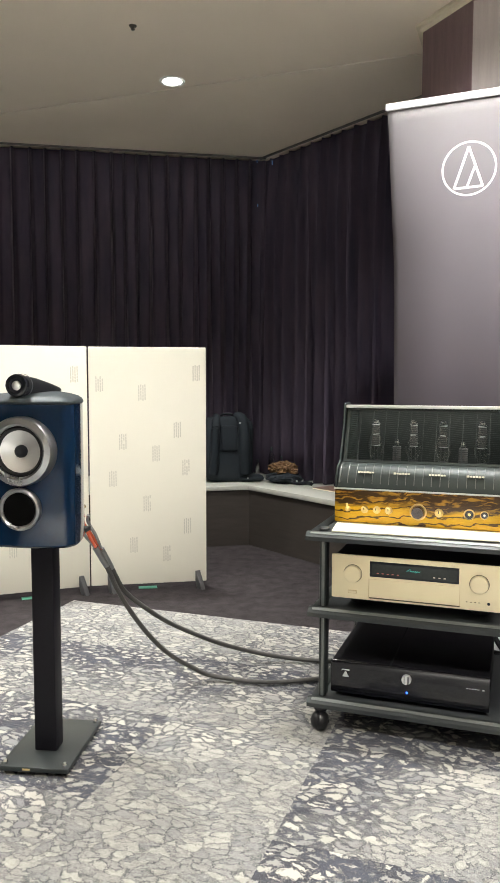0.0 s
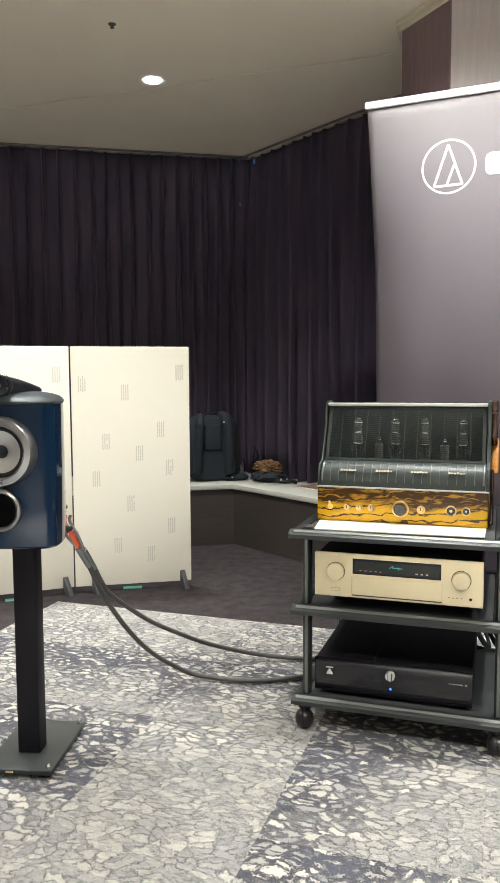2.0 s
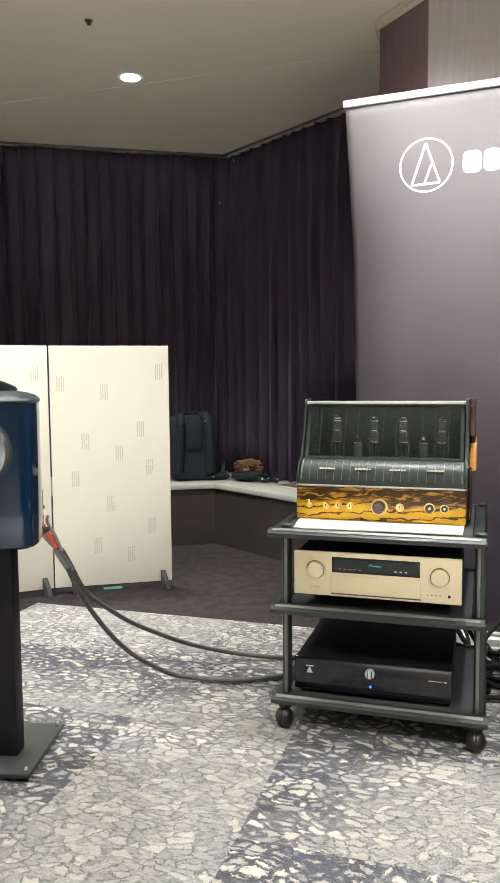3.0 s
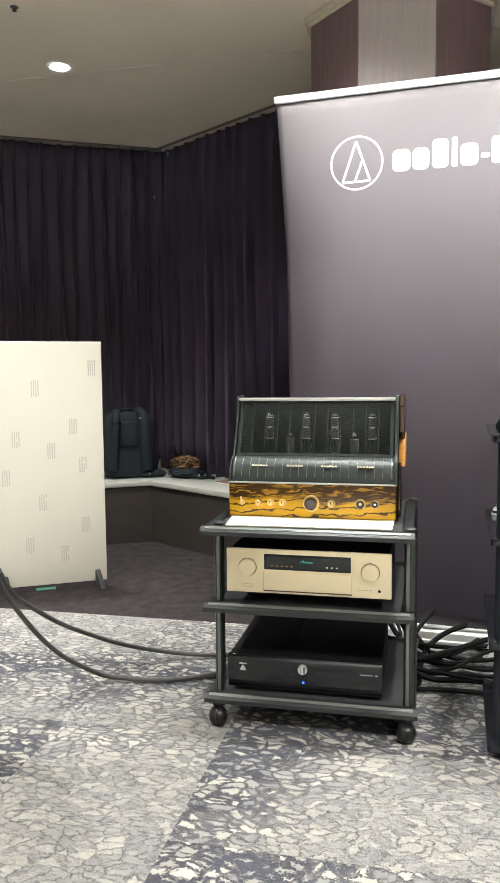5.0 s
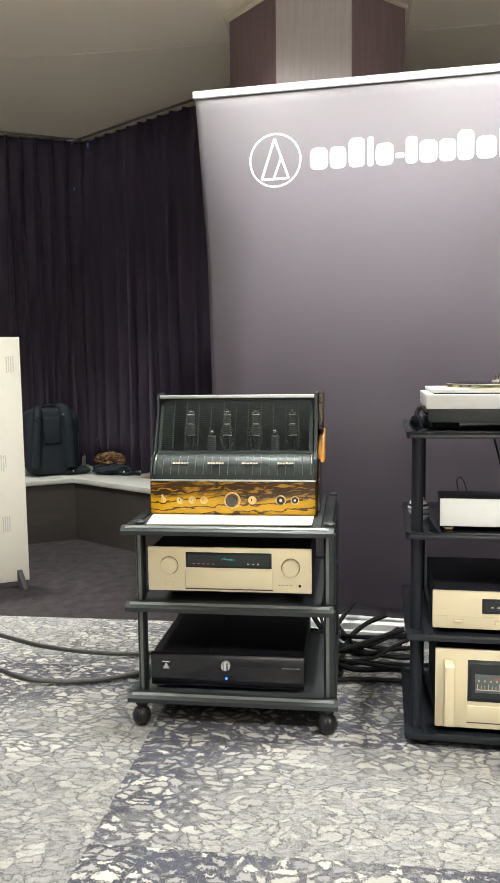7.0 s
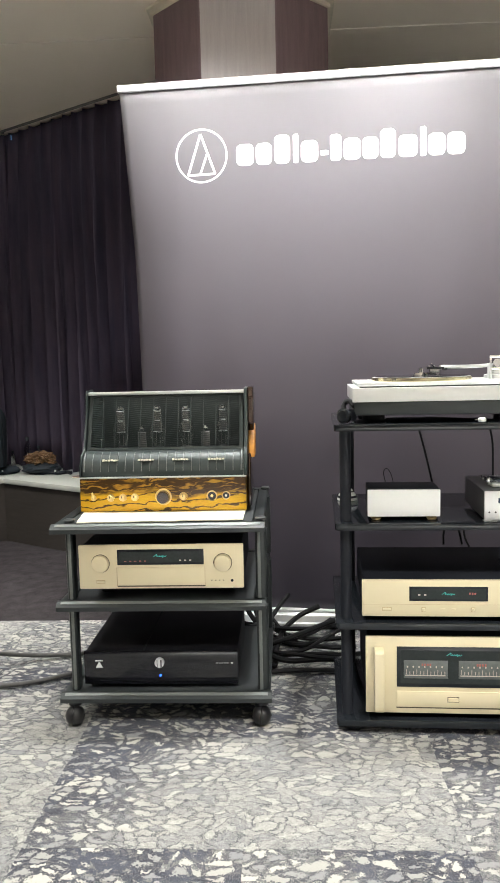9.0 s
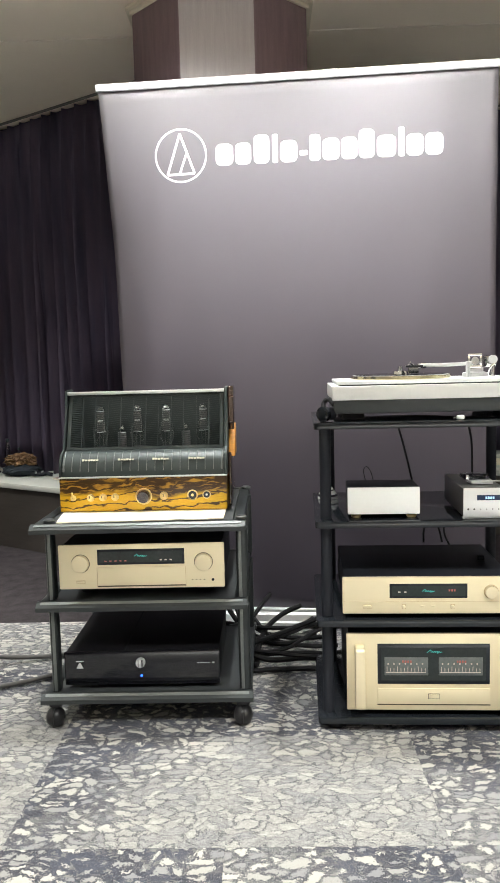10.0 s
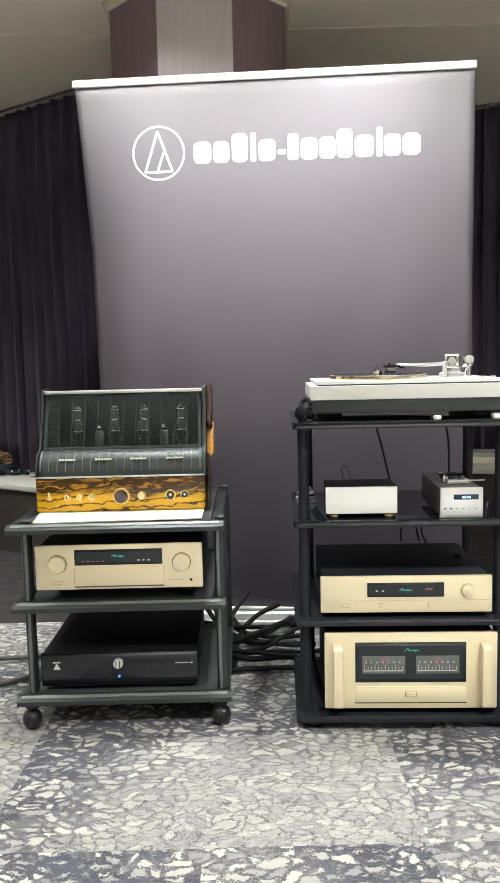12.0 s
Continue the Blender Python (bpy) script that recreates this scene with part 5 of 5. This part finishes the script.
def stack(levels):
    bm = bmesh.new()
    seg = len(SHAPE)
    rings = [[bm.verts.new((x * k, 0.15 + (y - 0.15) * k, z)) for x, y in SHAPE] for z, k in levels]
    for a, b in zip(rings, rings[1:]):
        for j in range(seg):
            bm.faces.new((a[j], a[(j + 1) % seg], b[(j + 1) % seg], b[j]))
    bm.faces.new(rings[0]), bm.faces.new(rings[-1])
    return bm


cab = part("cabinet", stack([(0.0, 0.93), (0.002, 0.97), (0.008, 1.0), (0.345, 1.0), (0.349, 0.995)]), "blue_lacquer", spk, "midnight-blue lacquered cabinet with curved sides")
part("top_lid", stack([(0.3495, 1.0), (0.352, 1.02), (0.356, 1.018), (0.361, 0.985), (0.367, 0.90), (0.373, 0.7), (0.377, 0.45), (0.378, 0.2)]), "lid", spk, "domed blue-grey metal lid")
WX, WZ = 0.012, 0.238
wf = part("woofer_ring", lathe([(0.060, -0.01), (0.061, 0.012), (0.066, 0.017), (0.080, 0.015), (0.0835, 0.006), (0.0835, -0.03)], 64, pose(WX, -0.024, WZ) @ FRONT), "trim_ring", spk, "polished metal trim ring")
part("surround", lathe([(0.0615, 0.004), (0.057, 0.008), (0.052, 0.006), (0.050, 0.0)], 56, pose(WX, -0.024, WZ) @ FRONT), "rubber", wf, "black rubber surround")
part("cone", lathe([(0.0505, 0.002), (0.030, -0.003), (0.014, -0.008), (0.0, -0.009)], 56, pose(WX, -0.024, WZ) @ FRONT), "cone", wf, "silver woven cone")
part("phase_plug", lathe([(0.0155, -0.008), (0.0150, 0.000), (0.010, 0.010), (0.004, 0.014), (0, 0.015)], 28, pose(WX, -0.024, WZ) @ FRONT), "black_satin", wf, "dark bullet plug")
pt = part("port_ring", lathe([(0.040, -0.02), (0.041, 0.006), (0.046, 0.010), (0.0515, 0.006), (0.0515, -0.02)], 56, pose(0.005, -0.018, 0.098) @ FRONT), "trim_ring", spk, "metal port ring")
# the cabinet is closed here; the dish's black paints the port's shade
part("port_throat", lathe([(0.0405, 0.003), (0.034, 0.000), (0.026, -0.002), (0.0, -0.003)], 48, pose(0.005, -0.0185, 0.098) @ FRONT), "port_shade", pt, "shallow black dish painted as the port's shaded throat")
tw = part("tweeter_body", lathe([(0.0265, 0.0), (0.0275, 0.004), (0.0275, 0.020), (0.026, -0.04 + 0.08), (0.023, 0.10), (0.016, 0.18), (0.008, 0.25), (0, 0.275)], 36, pose(-0.004, 0.0, 0.394, -93)), "black_metal", spk, "tapered tweeter housing on the lid")
part("collar", lathe([(0.0276, 0.0), (0.0284, 0.001), (0.0284, 0.004), (0.0276, 0.005)], 40, pose(-0.004, 0.024, 0.394, -93)), "trim_ring", tw, "bright thin collar")
part("tweeter_rim", lathe([(0.019, 0.004), (0.0195, 0.007), (0.0265, 0.006), (0.0278, 0.0), (0.0278, -0.008)], 40, pose(-0.004, 0.0, 0.394) @ FRONT), "black_gloss", tw)
part("dome_grille", lathe([(0.0115, 0.002), (0.0110, 0.005), (0.006, 0.0075), (0, 0.0085)], 28, pose(-0.004, 0.0, 0.394) @ FRONT), "cone", tw, "pale dome grille")
part("tweeter_plate", lathe([(0.0, 0.0015), (0.0195, 0.0025)], 32, pose(-0.004, 0.0, 0.394) @ FRONT), "black_satin", tw)
term = part("terminal_plate", B_(-0.036, 0.036, 0.300, 0.330, 0.02, 0.10, bev=0.003), "black_satin", spk)
for kx in (-0.026, -0.009, 0.009, 0.026):
    part("terminal", C_((kx, 0.330, 0.045), (kx, 0.348, 0.045), 0.007, seg=14), "brass", term)

# speaker cables from the terminals across the carpet to the rack
ENDS = [((-0.620, 2.645, 0.618), (-0.598, 2.635, 0.575), (-0.575, 2.64, 0.539), (-0.551, 2.67, 0.478), (-0.534, 2.72, 0.397), (-0.508, 2.78, 0.310), (-0.465, 2.85, 0.211), (-0.414, 2.91, 0.131), (-0.349, 2.97, 0.065), (-0.279, 3.01, 0.020), (-0.105, 2.99, 0.012), (0.065, 3.03, 0.012), (0.17, 3.08, 0.012)),
        ((-0.606, 2.645, 0.618), (-0.580, 2.640, 0.575), (-0.561, 2.65, 0.532), (-0.545, 2.70, 0.465), (-0.525, 2.78, 0.372), (-0.480, 2.88, 0.289), (-0.424, 2.97, 0.215), (-0.342, 3.06, 0.144), (-0.252, 3.13, 0.086), (-0.096, 3.20, 0.027), (0.077, 3.20, 0.012), (0.20, 3.22, 0.012))]
for k, pts in enumerate(ENDS):
    cb = thing("speaker_cable", pose(*pts[0]), "thick grey braided speaker cable running from loudspeaker to rack", "cable", "speaker cables")
    rel = [tuple(Vector(p) - Vector(pts[0])) for p in pts]
    part("sleeve", H_(rel[2:], 0.0077, 10, 8), "cable", cb)
    part("splitter", H_([rel[2], tuple((Vector(rel[2]) + Vector(rel[3])) / 2), rel[3]], 0.0092, 12, 4), "trim_ring", cb, "silver cable splitter")
    for s in (-1, 1):
        part("tail", H_([(0.011 * s, -0.004, 0.015), (0.008 * s, 0.002, -0.005), (rel[1][0] + 0.006 * s, rel[1][1], rel[1][2]), rel[2]], 0.0046, 8, 5), "orange" if (s > 0) == (k == 0) else "trim_ring", cb, "short plug tail")

# tangled black cables on the carpet between the racks
TANGLE = [
    ((0.70, 3.345, 0.24), (0.735, 3.28, 0.14), (0.80, 3.20, 0.03), (0.92, 3.08, 0.02), (1.06, 3.04, 0.03)),
    ((0.98, 3.20, 0.10), (0.90, 3.20, 0.07), (0.82, 3.14, 0.04), (0.76, 3.02, 0.014), (0.72, 2.90, 0.014), (0.68, 2.98, 0.05)),
    ((0.66, 2.92, 0.03), (0.75, 2.96, 0.020), (0.86, 2.93, 0.03), (0.98, 2.90, 0.025), (1.08, 2.92, 0.02)),
    ((0.66, 2.86, 0.014), (0.76, 2.85, 0.014), (0.88, 2.82, 0.014), (0.96, 2.80, 0.014), (1.05, 2.86, 0.02)),
    ((0.68, 3.08, 0.05), (0.80, 3.06, 0.04), (0.92, 3.12, 0.03), (1.02, 3.18, 0.05)),
    ((0.70, 3.00, 0.02), (0.83, 2.93, 0.045), (0.95, 3.00, 0.06), (1.05, 3.05, 0.07)),
    ((0.69, 3.26, 0.20), (0.78, 3.22, 0.09), (0.84, 3.10, 0.02), (0.94, 3.00, 0.018), (1.04, 2.97, 0.02)),
    ((0.67, 2.98, 0.06), (0.76, 2.90, 0.03), (0.90, 2.87, 0.03), (1.03, 2.83, 0.02)),
    ((0.66, 3.30, 0.18), (0.71, 3.26, 0.15), (0.735, 3.20, 0.09), (0.72, 3.10, 0.04), (0.70, 2.98, 0.014)),
    ((0.885, 3.285, 0.13), (0.83, 3.25, 0.09), (0.76, 3.17, 0.05), (0.70, 3.10, 0.02), (0.66, 3.0, 0.014)),
    ((0.64, 2.94, 0.06), (0.78, 2.98, 0.07), (0.92, 3.04, 0.08), (1.06, 3.08, 0.10)),
    ((0.66, 2.98, 0.05), (0.78, 2.90, 0.05), (0.92, 2.86, 0.035), (1.06, 2.86, 0.03)),
    ((0.66, 3.10, 0.10), (0.80, 3.12, 0.06), (0.94, 3.16, 0.03), (1.06, 3.20, 0.02)),
    ((0.60, 3.30, 0.34), (0.66, 3.28, 0.22), (0.72, 3.20, 0.08), (0.80, 3.12, 0.016), (0.88, 3.04, 0.02), (1.0, 3.10, 0.02)),
]
for k, pts in enumerate(TANGLE):
    whole("power_cable", H_([tuple(Vector(p) - Vector(pts[0])) for p in pts], (0.0080, 0.0095, 0.0065)[k % 3], 8, 8), "black_cable", "black cable in a tangle on the carpet behind the racks", "cable", "tangled cables", m=pose(*pts[0]))
pw_ = thing("power_plug", pose(0.66, 3.17, LOW_A + 0.10, 0, 20, -30), "pale plugs behind the bottom shelf's component", "plug")
part("body", B_(-0.02, 0.02, -0.015, 0.015, 0, 0.06, bev=0.005), "white_gloss", pw_)
part("cord", H_([(0, 0, 0.0), (0.01, 0.02, -0.06), (0.03, 0.05, -0.15)], 0.006, 8, 5), "black_cable", pw_)
# cables hanging in the black rack
for pts in (((0.265, DB + 0.02, 0.86), (0.30, DB + 0.03, 0.74), (0.325, DB + 0.0, 0.62)), ((0.490, DB + 0.02, 0.86), (0.518, DB + 0.03, 0.76), (0.520, DB + 0.02, 0.64)),
            ((0.150, 0.18, 0.67), (0.146, 0.20, 0.70), (0.158, 0.21, 0.708), (0.172, 0.21, 0.68), (0.180, 0.20, 0.62)), ((0.36, DB + 0.03, 0.57), (0.41, DB + 0.03, 0.47), (0.42, DB, 0.42)),
            ((0.42, DB + 0.03, 0.57), (0.37, DB + 0.03, 0.47), (0.36, DB, 0.42)), ((0.44, DB + 0.04, 0.57), (0.435, DB + 0.05, 0.45), (0.45, DB + 0.02, 0.40))):
    whole("signal_cable", H_([tuple(Vector(p) - Vector(pts[0])) for p in pts], 0.0012 if len(pts) == 5 else 0.0034, 8, 8), "black_cable", "thin black cable hanging behind the black rack", "cable", "hanging cables", m=RACK_B @ pose(*pts[0]))
lv = thing("lever_switch", on_rack_b(0.480, 0.19, TIERS_B[2] + 0.116), "small dark lever on the slim component's cover", "switch")
part("knob", C_((-0.008, 0, 0.007), (0.010, 0, 0.007), 0.007, seg=14), "black_satin", lv)


# ---- things on the window bench ----
bk = thing("backpack", pose(-0.475, 5.34, BENCH_Z + 0.0005, 0, 0, 18), "large dark navy nylon backpack standing with its straps outwards", "backpack")
BW, BH, BD = 0.325, 0.415, 0.17
bm = bmesh.new()
bmesh.ops.create_icosphere(bm, subdivisions=4, radius=1)
for v in bm.verts:
    sx, sy, sz = (math.copysign(abs(a) ** 0.38, a) for a in v.co)
    n = noise.noise(Vector((sx, sy, sz)) * 2.3) * 0.09
    v.co = (sx * BW / 2 * (1 + 0.01 * sz) + n * 0.05, sy * BD / 2 * (1 + n), BH / 2 + sz * BH / 2 * (1 + 0.3 * n * (sz > 0)))
part("body", bm, "navy_bag", bk, smooth=60)
part("back_panel", bevel_all(B_(-0.055, 0.045, -BD / 2 - 0.012, -BD / 2 + 0.02, 0.20, 0.36), 0.010, 3), "navy_bag", bk, "padded back panel")
for sx, r in ((-0.098, 0.026), (0.090, 0.036)):
    st = part("strap", H_([(sx * 0.75, -0.01, BH * 0.99), (sx * 0.9, -BD * 0.50, BH * 0.93), (sx, -BD * 0.62, BH * 0.66), (sx * 1.05, -BD * 0.58, BH * 0.34), (sx * 1.1, -BD * 0.50, 0.06)], r, 12, 6), "navy_bag", bk, "padded shoulder strap")
part("buckle", B_(0.052, 0.064, -BD * 0.72, -BD * 0.66, BH * 0.90, BH * 0.92, bev=0.002), "silver", bk)
part("grab_loop", H_([(-0.04, 0.02, BH * 0.96), (-0.03, 0.0, BH + 0.012), (0.03, 0.0, BH + 0.012), (0.04, 0.02, BH * 0.96)], 0.007, 8, 6), "navy_bag", bk)

pile = thing("camera_bag", pose(-0.105, 5.285, BENCH_Z + 0.0005, 0, 0, -15), "low black bag and straps on the window bench", "bag")
bm = bmesh.new()
bmesh.ops.create_icosphere(bm, subdivisions=4, radius=1)
for v in bm.verts:
    n = noise.noise(v.co * 3.1) * 0.25
    v.co = (v.co.x * 0.115 * (1 + n), v.co.y * 0.085 * (1 + n), max(0.0, 0.03 + v.co.z * 0.040 * (1 + n)))
part("body", bm, "navy_bag", pile, smooth=60)
part("strap", H_([(0.05, -0.06, 0.02), (0.12, -0.08, 0.012), (0.16, -0.05, 0.012), (0.20, -0.09, 0.012)], 0.011, 8, 6), "black_satin", pile)
part("buckle", B_(0.10, 0.112, -0.095, -0.088, 0.02, 0.032, bev=0.003), "silver", pile)
hat = thing("plush_hat", pose(-0.115, 5.295, BENCH_Z + 0.066, 0, 0, -20), "crumpled brown plush hat lying on the black bag", "hat")
bm = bmesh.new()
bmesh.ops.create_icosphere(bm, subdivisions=5, radius=1)
for v in bm.verts:
    n = noise.noise(v.co * 4.0) * 0.35 + noise.noise(v.co * 14.0) * 0.16
    v.co = (v.co.x * 0.088 * (1 + n), v.co.y * 0.07 * (1 + n), max(-0.005, 0.026 + v.co.z * 0.040 * (1 + n)))
part("crown", bm, "fur", hat, smooth=60)
part("ear_flap", B_(0.06, 0.105, -0.04, 0.0, -0.004, 0.012, bev=0.006), "fur", hat)


def bottle(x, y, h, r):
    b = thing("bottle", pose(x, y, BENCH_Z + 0.0005), "small clear plastic bottle standing on the window bench", "bottle", "bottles")
    part("body", lathe([(0, 0), (r, 0.002), (r, h * 0.68), (r * 0.45, h * 0.84), (r * 0.45, h * 0.93), (r * 0.3, h * 0.93)], 20), "clear", b)
    part("cap", lathe([(0, h), (r * 0.5, h), (r * 0.5, h * 0.9), (0, h * 0.9)], 16), "lid", b)


bottle(-0.195, 5.45, 0.21, 0.020)
bottle(-0.130, 5.46, 0.15, 0.016)
bottle(-0.285, 5.44, 0.13, 0.014)
hp_ = thing("pouch", pose(-0.335, 5.335, BENCH_Z + 0.0005, 0, 0, 10), "soft dark pouch slumped on the window bench", "pouch")
bm = bmesh.new()
bmesh.ops.create_icosphere(bm, subdivisions=3, radius=1)
for v in bm.verts:
    v.co = (v.co.x * 0.10 * (1 + 0.2 * noise.noise(v.co * 3)), v.co.y * 0.05, max(0, 0.022 + v.co.z * 0.03 * (1 + 0.4 * noise.noise(v.co * 4))))
part("body", bm, "navy_bag", hp_, smooth=60)
part("toggle", B_(-0.016, -0.006, -0.055, -0.045, 0.022, 0.030, bev=0.003), "silver", hp_)
gd = thing("charger", pose(0.095, 5.41, BENCH_Z + 0.0005, 0, 0, -40), "small device with glowing blue lamp on the window bench", "charger")
part("body", B_(-0.04, 0.03, -0.02, 0.02, 0, 0.022, bev=0.005), "silver", gd)
part("lamp", B_(0.012, 0.028, -0.022, -0.0195, 0.006, 0.018), "ice", gd, "glowing blue lamp")
part("lead", H_([(-0.04, 0, 0.01), (-0.10, 0.01, 0.006), (-0.15, -0.02, 0.006)], 0.004, 6, 5), "grey_plastic", gd)
mg = thing("magazine", pose(0.19, 5.00, BENCH_Z + 0.0005, 0, 0, -48), "printed magazine lying on the window bench", "magazine")
part("pages", B_(-0.10, 0.10, -0.07, 0.07, 0, 0.006), "paper", mg)
part("cover", B_(-0.101, 0.101, -0.071, 0.071, 0.0062, 0.0072), "magazine", mg, "reddish printed cover")

ct = thing("carton", pose(2.76, 4.50, BENCH_Z + 0.0005, 0, 0, -38), "flat pale grey carton lying on the window bench", "box")
part("tray", B_(-0.20, 0.20, -0.08, 0.08, 0, 0.042, bev=0.003), "paper", ct)
part("lid", B_(-0.202, 0.202, -0.082, 0.082, 0.0425, 0.070, bev=0.003), "bench_top", ct, "pale grey lid")

# ---- carpet tiles: half-metre squares, the near ones each a piece ----
TILE = 0.479
# how dark a tile is, and its change along u and v
TONES = {(-3, -1): (0.5, 0.5, 0.5), (-2, -1): (0.35, 0.4, 0.7), (-1, -1): (0.22, 0.5, 0.5), (0, -1): (0.85, 0.4, 0.6), (1, -1): (0.55, 0.75, 0.75), (2, -1): (0.35, 0.4, 0.8),
         (-3, 0): (0.75, 0.5, 0.5), (-2, 0): (0.88, 0.5, 0.40), (-1, 0): (0.22, 0.38, 0.75), (0, 0): (0.52, 0.0, 0.75), (1, 0): (0.10, 0.6, 0.85), (2, 0): (0.75, 0.6, 0.85),
         (-3, 1): (0.70, 0.45, 0.80), (-2, 1): (0.66, 0.45, 0.92), (-1, 1): (0.58, 0.5, 0.90), (0, 1): (0.80, 0.5, 0.35), (1, 1): (0.74, 0.5, 0.42), (2, 1): (0.80, 0.5, 0.45),
         (-3, 2): (0.35, 0.5, 0.3), (-2, 2): (0.30, 0.5, 0.25), (-1, 2): (0.52, 0.5, 0.5), (0, 2): (0.60, 0.5, 0.5), (1, 2): (0.6, 0.5, 0.5)}
carpet = thing("carpet", pose(0, 0, 0, 0, 0, YAW), "patterned carpet tiles with pale pebble shapes on dark slate blue", "carpet", kind="structure")
prof = B_(0.0001, TILE - 0.0001, 0.0001, TILE - 0.0001, -0.006, 0.0)
tile_mesh = mesh_of(bevel_all(prof, 0.0006, 1), "tile", M["pebble"], 0)
rest = bmesh.new()
rnd = random.Random(12)
for i in range(-3, 12):
    for j in range(-13, 3):
        u, v = -0.611 + TILE * i, 2.052 + TILE * j
        if -3 <= i <= 6 and -4 <= j:
            ob = new("tile", tile_mesh)
            ob.parent = carpet
            ob.location = (u, v, 0)
            ob.color = (*TONES.get((i, j), (rnd.uniform(0.2, 0.8), rnd.uniform(0.3, 0.7), rnd.uniform(0.3, 0.7))), 1)
        else:
            box(rest, u + 0.0006, u + TILE - 0.0006, v + 0.0006, v + TILE - 0.0006, -0.006, 0.0)
outer = part("outer_tiles", rest, "pebble", carpet, smooth=0)
outer.color = (0.5, 0.5, 0.5, 1)
tagged(outer, kind="stuff")
